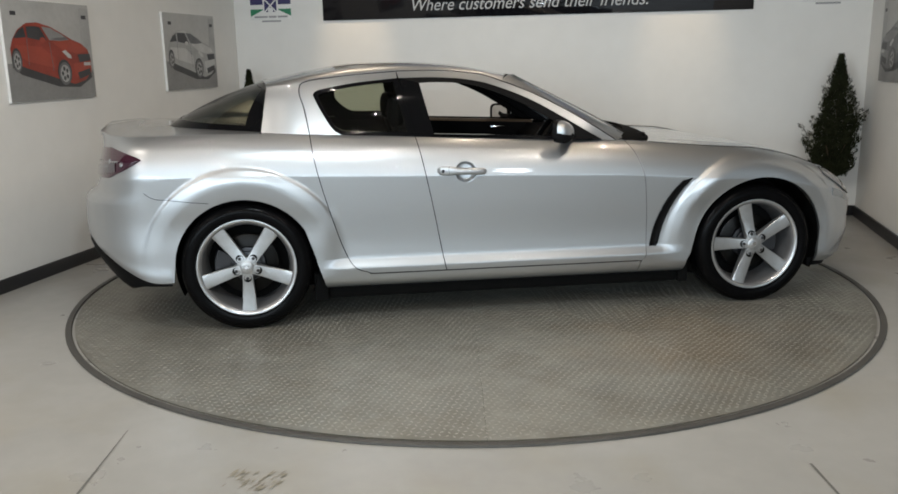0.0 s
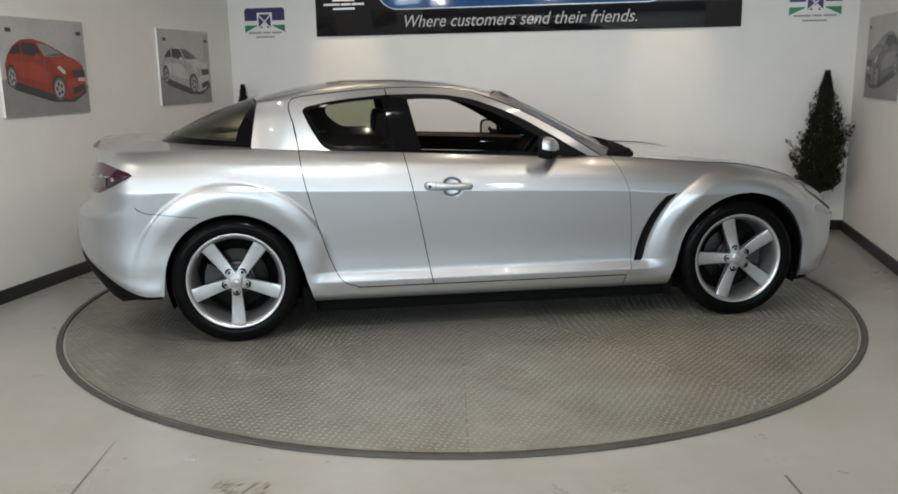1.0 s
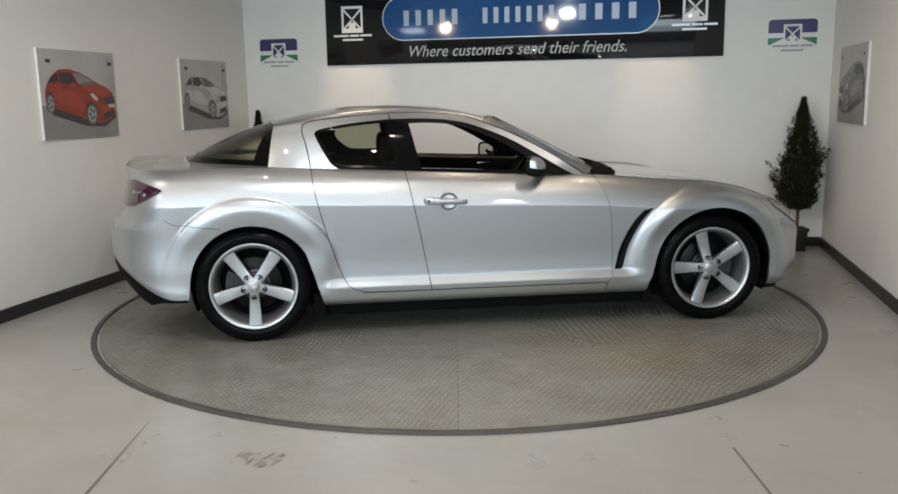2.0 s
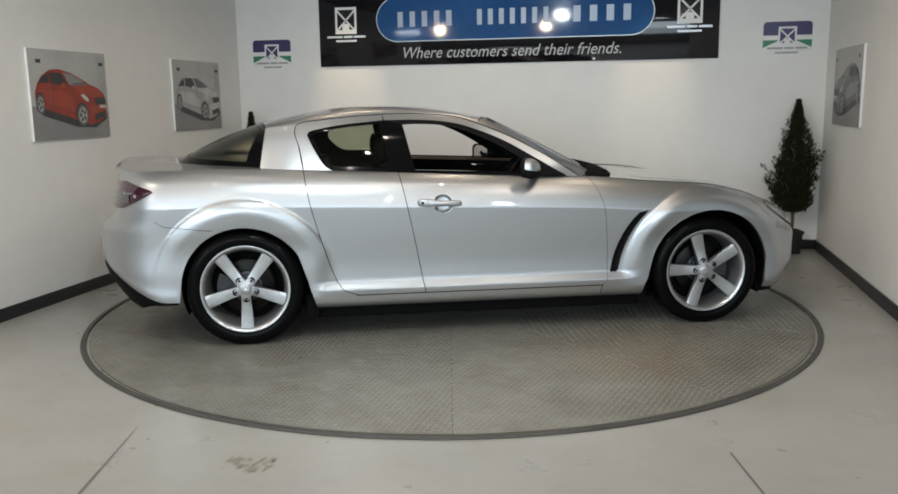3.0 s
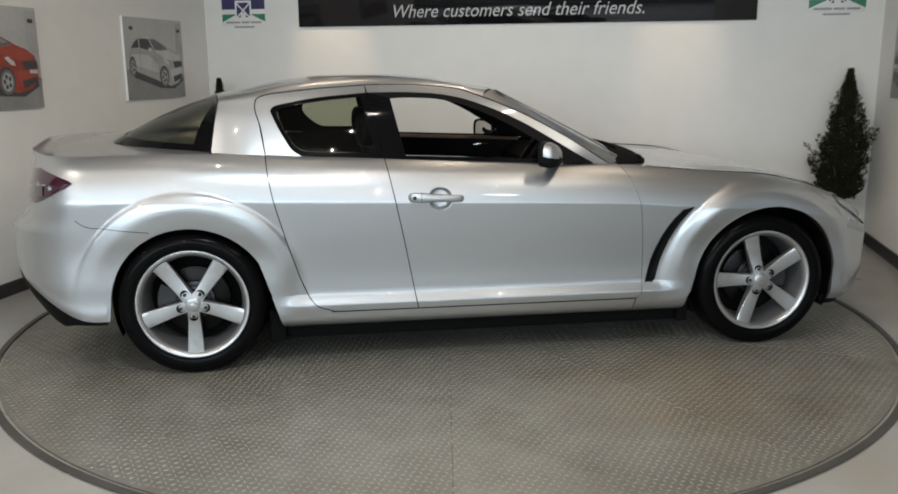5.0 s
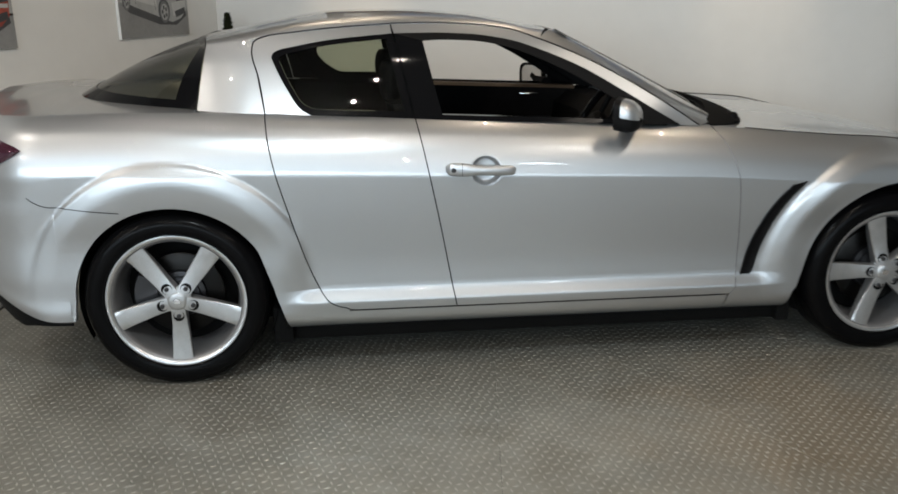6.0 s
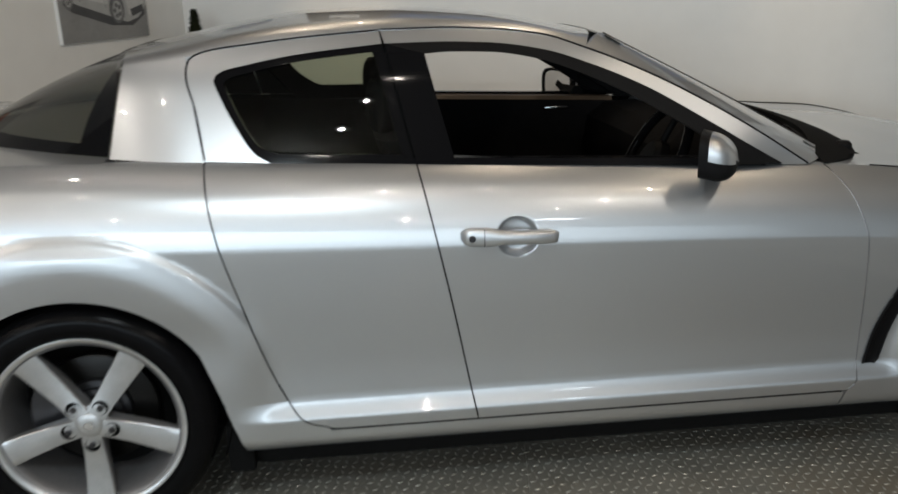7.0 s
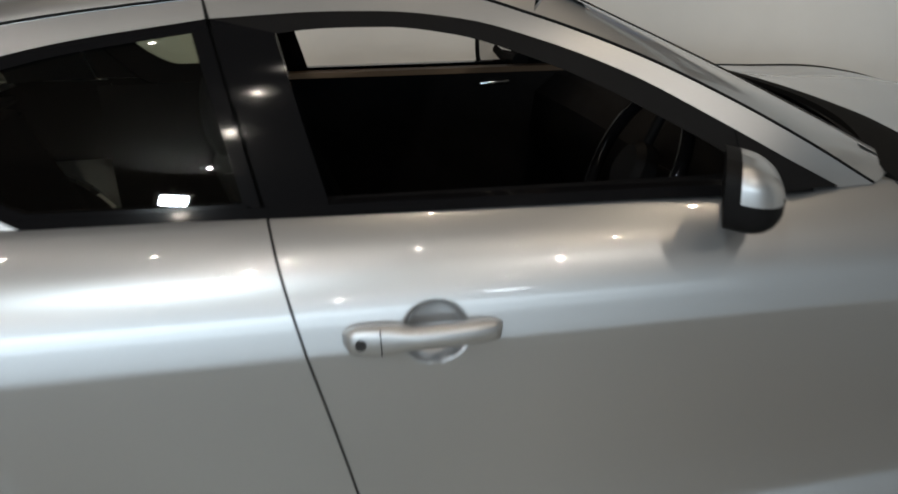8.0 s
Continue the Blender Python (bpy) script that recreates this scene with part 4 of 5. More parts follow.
def wheel(car, x, y, s, turn, steer=0.0):
    """One alloy wheel; s: -1 when its face looks towards negative y."""
    m = pose(x, y, WZ + 0.001, 0, 0, (0 if s < 0 else 180) + steer)
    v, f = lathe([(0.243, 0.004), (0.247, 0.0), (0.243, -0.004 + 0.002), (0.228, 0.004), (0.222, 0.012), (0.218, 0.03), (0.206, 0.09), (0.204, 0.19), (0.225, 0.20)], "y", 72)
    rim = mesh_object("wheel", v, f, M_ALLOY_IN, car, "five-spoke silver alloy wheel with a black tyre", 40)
    rim.matrix_basis = m @ pose(0, 0, 0, 0, 0, 0)
    v, f = lathe([(0.2295, 0.010), (0.2310, 0.003), (0.236, -0.001), (0.2435, -0.004), (0.2475, -0.003), (0.2490, 0.003), (0.2480, 0.012)], "y", 96)
    mesh_object("rim_lip", v, f, M_RIMLIP, rim, "bright machined rim lip", 50)
    # tyre with rounded shoulders and tread grooves
    prof = [(0.236, 0.010), (0.246, 0.000), (0.252, -0.008), (0.266, -0.013), (0.285, -0.014), (0.300, -0.010), (0.312, -0.001), (0.321, 0.012), (0.326, 0.028), (0.3285, 0.05)]
    prof += [(0.329, 0.062), (0.321, 0.063), (0.321, 0.070), (0.329, 0.071), (0.330, 0.095), (0.330, 0.110), (0.322, 0.111), (0.322, 0.118), (0.330, 0.119), (0.329, 0.15), (0.321, 0.151), (0.321, 0.158), (0.328, 0.159), (0.322, 0.195), (0.300, 0.215), (0.236, 0.205)]
    v, f = lathe(prof, "y", 120)
    mesh_object("tyre", v, f, M_TYRE, rim, "clean shiny black low-profile tyre", 30)
    v, f = lathe([(0.249, -0.0112), (0.252, -0.0120), (0.2545, -0.0112)], "y", 96)
    mesh_object("tyre_bead", v, f, M_TYRE, rim, smooth=True)
    # near-black disc: the shade between the spokes is put into its colour
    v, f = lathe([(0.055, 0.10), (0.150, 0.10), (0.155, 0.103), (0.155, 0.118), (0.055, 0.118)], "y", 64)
    mesh_object("brake_disc", v, f, M_DISC, rim, "steel brake disc, darkened for the shade behind the spokes")
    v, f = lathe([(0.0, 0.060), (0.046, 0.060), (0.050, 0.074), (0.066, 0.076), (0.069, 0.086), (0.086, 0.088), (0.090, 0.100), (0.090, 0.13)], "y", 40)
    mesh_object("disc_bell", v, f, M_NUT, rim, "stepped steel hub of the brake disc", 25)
    v, f = lathe([(0.085, 0.080), (0.165, 0.075), (0.170, 0.095), (0.168, 0.135), (0.085, 0.135), (0.085, 0.080)], "y", 20, radians(-20 if x > 0 else 150), radians(55))
    n = 6
    f += [tuple(range(n)), tuple(range(20 * n, 21 * n))]
    mesh_object("brake_caliper", v, f, M_NUT, rim, "dull brake caliper")
    # black sheet added to shade the gaps between the spokes
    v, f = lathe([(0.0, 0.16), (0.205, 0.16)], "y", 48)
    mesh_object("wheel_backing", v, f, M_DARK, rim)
    for k in range(5):
        a = radians(turn + 72 * k)
        rows = []
        # (radius, half width, front, depth) along the spoke
        for r, w, y0, d in ((0.030, 0.0265, 0.006, 0.05), (0.055, 0.0275, 0.008, 0.05), (0.075, 0.0280, 0.011, 0.045), (0.10, 0.0295, 0.013, 0.042), (0.14, 0.0325, 0.013, 0.038), (0.18, 0.0350, 0.011, 0.035), (0.215, 0.0375, 0.008, 0.03), (0.2265, 0.0390, 0.0065, 0.02)):
            c, sn = math.cos(a), math.sin(a)
            line = []
            for u, q in ((-0.86, 1.0), (-1.0, 0.30), (-0.97, 0.06), (-0.90, 0.0), (-0.45, -0.03), (0.0, -0.04), (0.45, -0.03), (0.90, 0.0), (0.97, 0.06), (1.0, 0.30), (0.86, 1.0)):
                t = u * w
                line.append((r * c - t * sn, y0 + d * q, r * sn + t * c))
            rows.append(line)
        spoke = sheet("spoke", rows, M_ALLOY, rim, "flat silver spoke", sharp=32)
        pr = 0.057
        px, pz = pr * math.cos(a), pr * math.sin(a)
        # raised dark disc; the depth of the nut pocket is painted as shade
        v, f = lathe([(0.0, 0.0065), (0.0165, 0.0055), (0.0195, 0.0030), (0.0200, 0.009)], "y", 24)
        mesh_object("nut_pocket", [(px + q[0], q[1] + 0.002, pz + q[2]) for q in v], f, M_DARK, spoke, "dark disc for the shade in a wheel nut pocket")
        v, f = lathe([(0.0, -0.002), (0.006, -0.002), (0.0085, 0.0), (0.009, 0.008)], "y", 6)
        mesh_object("wheel_nut", [(px + q[0], q[1], pz + q[2]) for q in v], f, M_NUT, spoke, "hexagonal steel wheel nut", sharp=20)
    v, f = lathe([(0.0, -0.001), (0.020, 0.0), (0.030, 0.002), (0.034, 0.005), (0.036, 0.012), (0.050, 0.016), (0.052, 0.03)], "y", 48)
    cap = mesh_object("hub_cap", v, f, M_ALLOY, rim, "round hub cap with a plain badge")
    v, f = lathe([(0.0, -0.0025), (0.011, -0.0022), (0.0125, -0.0005)], "y", 24)
    mesh_object("badge", [(q[0] * 1.15, q[1], q[2] * 0.85) for q in v], f, M_CHROME, cap)
    return rim


def underside(car):
    box_part("underbody", (-1.64, -0.60, 0.150), (1.74, 0.60, 0.26), M_DARK, car, bevel=0.02)
    box_part("underbody", (-0.98, -0.80, 0.185), (0.98, 0.80, 0.25), M_DARK, car, bevel=0.01)
    # low black box added to make the deep shade under the sill
    box_part("undertray", (-0.96, -0.755, 0.114), (0.97, 0.755, 0.20), M_DARK, car, bevel=0.02)
    for s in (-1, 1):
        for wx, r in ((WR, AR), (AFX, AF)):
            # dark liner inside the wheel arch
            v, f = lathe([(r + 0.004, 0.0), (r + 0.012, 0.03), (r + 0.012, 0.34), (0.0, 0.34)], "y", 44, radians(-25), radians(230))
            mesh_object("arch_liner", [(wx + q[0], s * (0.800 - q[1]), WZ + q[2]) for q in v], f, M_DARK, car)
        # black boxes added at the ends of the sill for the dark void by the tyres
        for x0, x1 in ((-1.022, -0.95), (0.95, 1.004)):
            box_part("stone_guard", (x0, min(s * 0.50, s * 0.79), 0.118), (x1, max(s * 0.50, s * 0.79), 0.262), M_DARK, car, "black filler box for the shade between tyre and sill", bevel=0.008)
        # dark sheets added behind the door gaps, so that these look black
        rows = [[(x, s * (side_y(x, min(z, belt(x)), False) - 0.03), min(z, belt(x))) for x in np.linspace(-0.98, 0.97, 30)] for z in (0.20, 0.26, 0.30, 0.35, 0.5, 0.65, 0.75, 0.82, 0.88, 0.93, 0.98)]
        sheet("inner_skin", rows, M_DARK, car)
        rows = [[(xx, s * (side_y(xx, 0.348 + (belt(xx) - 0.348) * q, False) - 0.03), 0.348 + (belt(xx) - 0.348) * q) for xx in np.linspace(x0, x1, 10)] for q in (0.55, 0.7, 0.8, 0.9, 0.99) for x0, x1 in ((-1.73, -0.98),)]
        sheet("inner_skin", rows, M_DARK, car)
        # inner door panel with its cap
        rows = [[(x, s * (0.655 - 0.02 * t), 0.28 + (belt(x) - 0.01 - 0.28) * t) for x in np.linspace(-1.0, 0.62, 12)] for t in lin(8)]
        sheet("door_lining", rows, M_CLOTH, car, "dark door lining")
        rows = [[(x, s * y, belt(x) + dz) for x in np.linspace(-0.52, 0.46, 20)] for y, dz in ((0.705, 0.0), (0.690, 0.006), (0.655, 0.004), (0.640, -0.012))]
        if s > 0:
            box_part("inner_handle", (0.165, 0.626, 0.872), (0.265, 0.638, 0.886), M_CHROME, car, "chrome inner door handle", bevel=0.005)
        sheet("door_cap", rows, M_DOORTRIM if s > 0 else M_CLOTH, car, "brown door cap")


def bucket_seat(car, y):
    seat = box_part("front_seat", (-0.36, y - 0.25, 0.30), (0.20, y + 0.25, 0.50), M_CLOTH, car, "black cloth bucket seat", bevel=0.06, segments=3)
    rows = []
    for t in lin(12):
        z = 0.42 + 0.56 * t
        x = -0.31 - 0.21 * t
        w = 0.25 - 0.05 * t**2
        th = 0.075 - 0.02 * t
        rows.append([(x + th * math.copysign(abs(math.cos(a)) ** 0.5, math.cos(a)), y + w * math.copysign(abs(math.sin(a)) ** 0.5, math.sin(a)), z) for a in (2 * math.pi * k / 24 for k in range(25))])
    rows.append([(-0.52, y, 0.985)] * 25)
    sheet("backrest", rows, M_CLOTH, seat)
    rows = []
    for t in lin(8):
        a0 = math.pi * (t - 0.5)
        rows.append([(-0.545 + 0.050 * math.cos(a0) ** 0.5 * math.cos(a), y + 0.12 * max(math.cos(a0), 0.0) ** 0.4 * math.sin(a), 1.055 + 0.080 * math.sin(a0)) for a in (2 * math.pi * k / 20 for k in range(21))])
    sheet("headrest", rows, M_CLOTH, seat)
    for d in (-0.05, 0.05):
        tube("headrest_post", [(-0.52, y + d, 0.95), (-0.545, y + d, 1.02)], 0.006, M_CHROME, seat)


def cabin(car):
    box_part("cabin_floor", (-1.30, -0.66, 0.25), (0.80, 0.66, 0.29), M_DARK, car)
    for y in (-0.36, 0.36):
        bucket_seat(car, y)
    box_part("rear_seat", (-1.12, -0.58, 0.28), (-0.70, 0.58, 0.52), M_CLOTH, car, "black cloth rear seat", bevel=0.05)
    for y in (-0.32, 0.32):
        rows = []
        for t in lin(10):
            z, x = 0.48 + 0.46 * t, -1.06 - 0.18 * t
            w, th = 0.24 - 0.07 * t**3, 0.06
            rows.append([(x + th * math.copysign(abs(math.cos(a)) ** 0.5, math.cos(a)), y + w * math.copysign(abs(math.sin(a)) ** 0.5, math.sin(a)), z) for a in (2 * math.pi * k / 20 for k in range(21))])
        rows.append([(-1.24, y, 0.95)] * 21)
        sheet("rear_backrest", rows, M_CLOTH, car)
    box_part("parcel_shelf", (-1.75, -0.55, 0.945), (-1.20, 0.55, 0.965), M_CLOTH, car, bevel=0.008)
    box_part("rear_bulkhead", (-1.26, -0.64, 0.28), (-1.22, 0.64, 0.90), M_DARK, car)
    rows = []
    for x, z in ((0.36, 0.60), (0.33, 0.72), (0.35, 0.84), (0.42, 0.895), (0.60, 0.905), (0.80, 0.900)):
        rows.append([(x + 0.03 * (1 - (y / 0.66) ** 2), y, z + (0.03 if -0.56 < y < -0.18 and 0.4 < x < 0.6 else 0)) for y in np.linspace(-0.64, 0.64, 25)])
    sheet("dashboard", rows, M_CLOTH, car, "dark moulded dashboard")
    box_part("centre_console", (-0.45, -0.10, 0.29), (0.40, 0.10, 0.56), M_CLOTH, car, bevel=0.03)
    box_part("bulkhead", (0.70, -0.66, 0.25), (0.74, 0.66, 0.88), M_DARK, car)
    # steering wheel, leaning back
    m = pose(0.29, -0.36, 0.85, 0, 0, 0) @ pose(0, 0, 0, 0, -62, 0)
    ring = [tuple(m @ Vector((0.185 * math.cos(a), 0.185 * math.sin(a), 0))) for a in (2 * math.pi * k / 40 for k in range(41))]
    sw = tube("steering_wheel", ring, 0.0155, M_BLACK, car, "black leather steering wheel", 12)
    v, f = lathe([(0.0, 0.03), (0.05, 0.026), (0.066, 0.012), (0.066, -0.02)], "z", 28)
    mesh_object("hub", [tuple(m @ Vector(q)) for q in v], f, M_MATT, sw)
    for a in (0, 140, 220):
        d = Vector((math.cos(radians(a)), math.sin(radians(a)), 0))
        tube("wheel_spoke", [m @ (d * 0.05), m @ (d * 0.18)], 0.012, M_MATT, sw)
    tube("steering_column", [m @ Vector((0, 0, -0.01)), m @ Vector((0, 0, -0.28))], 0.035, M_MATT, sw, n=12)
    # inner mirror behind the windscreen
    box_part("rear_view_mirror", (0.10, -0.10, 1.165), (0.125, 0.12, 1.215), M_MATT, car, "black rear-view mirror", bevel=0.012)


def silver_coupe():
    car = tagged(new("car"), "clean silver four-door coupe with alloy wheels parked on the turntable", "car")
    for s in (-1, 1):
        wing, quarter, rear, front, sill = door_parts(car, s)
        glasshouse(car, s, rear, front)
        fittings(car, s)
        wheel(car, WR, s * 0.852, s, 270 if s < 0 else 250)
        wheel(car, WF, s * 0.848, s, 34 if s < 0 else 20)
    roof(car)
    screens(car)
    bonnet_and_boot(car)
    ends(car)
    underside(car)
    cabin(car)
    car.matrix_world = CAR
    return car


silver_coupe()


# ---------- things on the walls ----------
M_BOARD = material("sign_black_acrylic", (0.008, 0.008, 0.010), 0.05, Specular_IOR_Level=0.40)
M_BLUE = material("sign_blue", (0.016, 0.080, 0.235), 0.055, vary=0.12, scale=1.2)
M_SILVERLINE = material("sign_silver_line", (0.55, 0.60, 0.64), 0.35, 0.2)
M_WHITE = material("white_vinyl", (0.75, 0.75, 0.74), 0.45, vary=0.03)
M_NAMEBAR = material("sign_letter_silver", (0.30, 0.36, 0.44), 0.4, 0.2)
M_SLOGAN = material("slogan_vinyl", (0.46, 0.46, 0.46), 0.5, vary=0.05)
M_NAVY = material("navy_vinyl", (0.030, 0.026, 0.11), 0.4, vary=0.05)
M_GREEN = material("green_vinyl", (0.02, 0.20, 0.10), 0.4, vary=0.05)
M_GREY = material("grey_letters", (0.30, 0.30, 0.31), 0.5)
M_CANVAS = material("canvas_edge", (0.78, 0.78, 0.77), 0.7, vary=0.03, bump=0.2, bump_scale=500)
M_ART_BACK = material("canvas_print_grey", (0.44, 0.44, 0.43), 0.5, vary=0.08, scale=3)
M_ART_FLOOR = material("canvas_print_floor", (0.24, 0.24, 0.238), 0.5, vary=0.12, scale=5)
M_ART_RED = material("canvas_print_red", (0.27, 0.035, 0.018), 0.4, vary=0.2, scale=9)
M_ART_REDHI = material("canvas_print_light_red", (0.33, 0.050, 0.025), 0.4, vary=0.1, scale=9)
M_ART_PALE = material("canvas_print_pale", (0.36, 0.36, 0.355), 0.4, vary=0.12, scale=9)
M_ART_PALEHI = material("canvas_print_white", (0.50, 0.50, 0.49), 0.4, vary=0.1, scale=9)
M_ART_DARK = material("canvas_print_dark", (0.035, 0.035, 0.038), 0.4, vary=0.2, scale=12)
M_ART_MID = material("canvas_print_mid", (0.12, 0.12, 0.125), 0.4, vary=0.2, scale=12)


def flat(name, pts, m, lift, mat, parent, label=""):
    """A flat shape; pts are (right, up) on a face whose pose is m, lifted off it."""
    return mesh_object(name, [tuple(m @ Vector((u, -lift, v))) for u, v in pts], [tuple(range(len(pts)))], mat, parent, label, smooth=False)


def rect(u0, v0, u1, v1):
    return [(u0, v0), (u1, v0), (u1, v1), (u0, v1)]


def oval(cu, cv, ru, rv, n=28, power=1.0):
    return [(cu + ru * math.copysign(abs(math.cos(a)) ** power, math.cos(a)), cv + rv * math.copysign(abs(math.sin(a)) ** power, math.sin(a))) for a in (2 * math.pi * k / n for k in range(n))]


def stadium(cu, cv, ru, rv, n=20):
    pts = []
    for side in (1, -1):
        for k in range(n + 1):
            t = -math.pi / 2 + math.pi * k / n
            pts.append((cu + side * (ru - rv + rv * math.cos(t)), cv + side * rv * math.sin(t)))
    return pts


def raised(name, pts, m, lift, thick, mat, parent, label=""):
    n = len(pts)
    verts = [tuple(m @ Vector((u, -lift, v))) for u, v in pts] + [tuple(m @ Vector((u, -lift - thick, v))) for u, v in pts]
    faces = [tuple(range(n)), tuple(range(n, 2 * n))] + [(i, (i + 1) % n, n + (i + 1) % n, n + i) for i in range(n)]
    return mesh_object(name, verts, faces, mat, parent, label, smooth=False)


NORTH = pose(0, Y1, 0)
WEST = pose(X0, 0, 0, 0, 0, 90)
EAST = pose(X1, 0, 0, 0, 0, -90)


def script_text(words, m, u, v, lift, size, width, mat, parent, label):
    """Slanted raised lettering, scaled to a width."""
    cu = bpy.data.curves.new("lettering", "FONT")
    cu.body, cu.size, cu.shear, cu.extrude, cu.resolution_u = words, size, 0.0, 0.0, 4
    ob = bpy.data.objects.new("lettering", cu)
    scene.collection.objects.link(ob)
    bpy.context.view_layer.update()
    me = bpy.data.meshes.new_from_object(ob.evaluated_get(bpy.context.evaluated_depsgraph_get()))
    bpy.data.objects.remove(ob)
    xs = [q.co.x for q in me.vertices]
    k, x0 = width / (max(xs) - min(xs)), min(xs)
    island = list(range(len(me.vertices)))

    def find(q):
        while island[q] != q:
            island[q] = island[island[q]]
            q = island[q]
        return q
    for e in me.edges:
        island[find(e.vertices[0])] = find(e.vertices[1])
    groups = {}
    for p in me.polygons:
        groups.setdefault(find(p.vertices[0]), []).append(tuple(p.vertices))
    spans = sorted((min(xs[q] for f in fs for q in f), max(xs[q] for f in fs for q in f), fs) for fs in groups.values())
    letters = []
    for lo, hi, fs in spans:
        if letters and lo < letters[-1][1] - 0.3 * (hi - lo):
            letters[-1] = (letters[-1][0], max(hi, letters[-1][1]), letters[-1][2] + fs)
        else:
            letters.append((lo, hi, fs))
    for lo, hi, fs in letters:
        used = sorted({q for f in fs for q in f})
        at = {q: n for n, q in enumerate(used)}
        pts = [m @ Vector((u + (me.vertices[q].co.x - x0 + 0.28 * me.vertices[q].co.y) * k, -lift, v + me.vertices[q].co.y)) for q in used]
        mesh_object("letter", pts, [tuple(at[q] for q in f) for f in fs], mat, parent, label, smooth=False)
    bpy.data.meshes.remove(me)


def emblem(m, cu, cv, w, h, lift, parent, white, dark):
    """The square crossed emblem with a small round boss."""
    flat("emblem_field", rect(cu - w / 2, cv - h / 2, cu + w / 2, cv + h / 2), m, lift, white, parent)
    i = 0.80
    flat("emblem_inner", rect(cu - w / 2 * i, cv - h / 2 * i + h * 0.06, cu + w / 2 * i, cv + h / 2 * i), m, lift + 0.0008, dark, parent)
    d = 0.055 * w
    a, b = w / 2 * i, h / 2 * i
    for s in (-1, 1):
        flat("emblem_cross", [(cu - a - d * 0, cv - s * b * 0.9 - d), (cu - a, cv - s * b * 0.9 + d), (cu + a, cv + s * b * 0.9 + d), (cu + a, cv + s * b * 0.9 - d)], m, lift + 0.0016, white, parent)
    flat("emblem_boss", oval(cu, cv - h * 0.26, w * 0.17, w * 0.17), m, lift + 0.0024, white, parent)


def caption_bars(m, cu, v, w, h, lift, parent, mat, gaps=(0.42, 0.68)):
    x0 = cu - w / 2
    cuts = [0.0, *gaps, 1.0]
    for a, b in zip(cuts, cuts[1:]):
        flat("caption_bar", rect(x0 + w * a + 0.006, v, x0 + w * b - 0.006, v + h), m, lift, mat, parent)


def sign_board():
    u0, u1, v0, v1, t = -1.908, 1.812, 1.690, 2.44, 0.018
    board = box_part("sign_board", (u0, Y1 - t, v0), (u1, Y1 - 0.001, v1), M_BOARD, bevel=0.003)
    tagged(board, "long glossy black showroom sign with a blue pill panel", "sign")
    m = NORTH
    pill = stadium(-0.035, 2.115, 1.285, 0.200)
    edge = stadium(-0.035, 2.115, 1.293, 0.208)
    raised("pill_edge", edge, m, t, 0.003, M_SILVERLINE, board, "thin silver outline")
    raised("pill_panel", pill, m, t + 0.003, 0.004, M_BLUE, board, "blue pill-shaped panel")
    # the trader's name stays plain bars, one to a letter, in three words
    for a, b, n in ((-1.145, -0.555, 5), (-0.375, 0.345, 7), (0.500, 1.095, 4)):
        w = (b - a) / n
        for k in range(n):
            x = a + w * k
            flat("name_bar", rect(x + w * 0.26, 2.042, x + w * 0.70, 2.183), m, t + 0.0085, M_NAMEBAR, board)
    script_text("Where customers send their friends.", m, -1.090, 1.753, t + 0.002, 0.150, 2.06, M_SLOGAN, board, "white slanted slogan lettering")
    for cu in (-1.635, 1.560):
        emblem(m, cu, 2.121, 0.215, 0.25, t + 0.001, board, M_WHITE, M_BOARD)
        caption_bars(m, cu, 1.959, 0.40, 0.019, t + 0.001, board, M_SILVERLINE)
        caption_bars(m, cu, 1.921, 0.22, 0.018, t + 0.001, board, M_SILVERLINE, ())


def badge(cu, v0):
    v1, w = v0 + 0.25, 0.40
    root = box_part("trade_plaque", (cu - w / 2, Y1 - 0.006, v0), (cu + w / 2, Y1 - 0.001, v1), M_WHITE, bevel=0.001)
    tagged(root, "small navy, white and green trade plaque on the wall", "plaque", group="trade plaques")
    m, t = NORTH, 0.0066
    rc = 0.03
    corners = [(cu + sx * (w / 2 - rc + rc * math.cos(q)), v1 - rc + rc * math.sin(q)) for sx, qs in ((1, (0, 0.5, 1.05, 1.57)), (-1, (1.57, 1.05, 0.5, 0))) for q in qs]
    flat("navy_band", [(cu - w / 2, v0 + 0.135), (cu + w / 2, v0 + 0.135)] + corners, m, t, M_NAVY, root)
    flat("green_hill", [(cu - w / 2, v0 + 0.03), (cu - 0.06, v0 + 0.095), (cu - w / 2, v0 + 0.095)], m, t, M_GREEN, root)
    flat("green_hill", [(cu + w / 2, v0 + 0.03), (cu + w / 2, v0 + 0.095), (cu + 0.06, v0 + 0.095)], m, t, M_GREEN, root)
    emblem(m, cu, v0 + 0.125, 0.150, 0.165, t + 0.0008, root, M_WHITE, M_NAVY)
    caption_bars(m, cu, v0 + 0.018, 0.34, 0.016, t, root, M_GREY)
    caption_bars(m, cu, v0 - 0.020, 0.20, 0.014, 0.002, root, M_GREY, ())


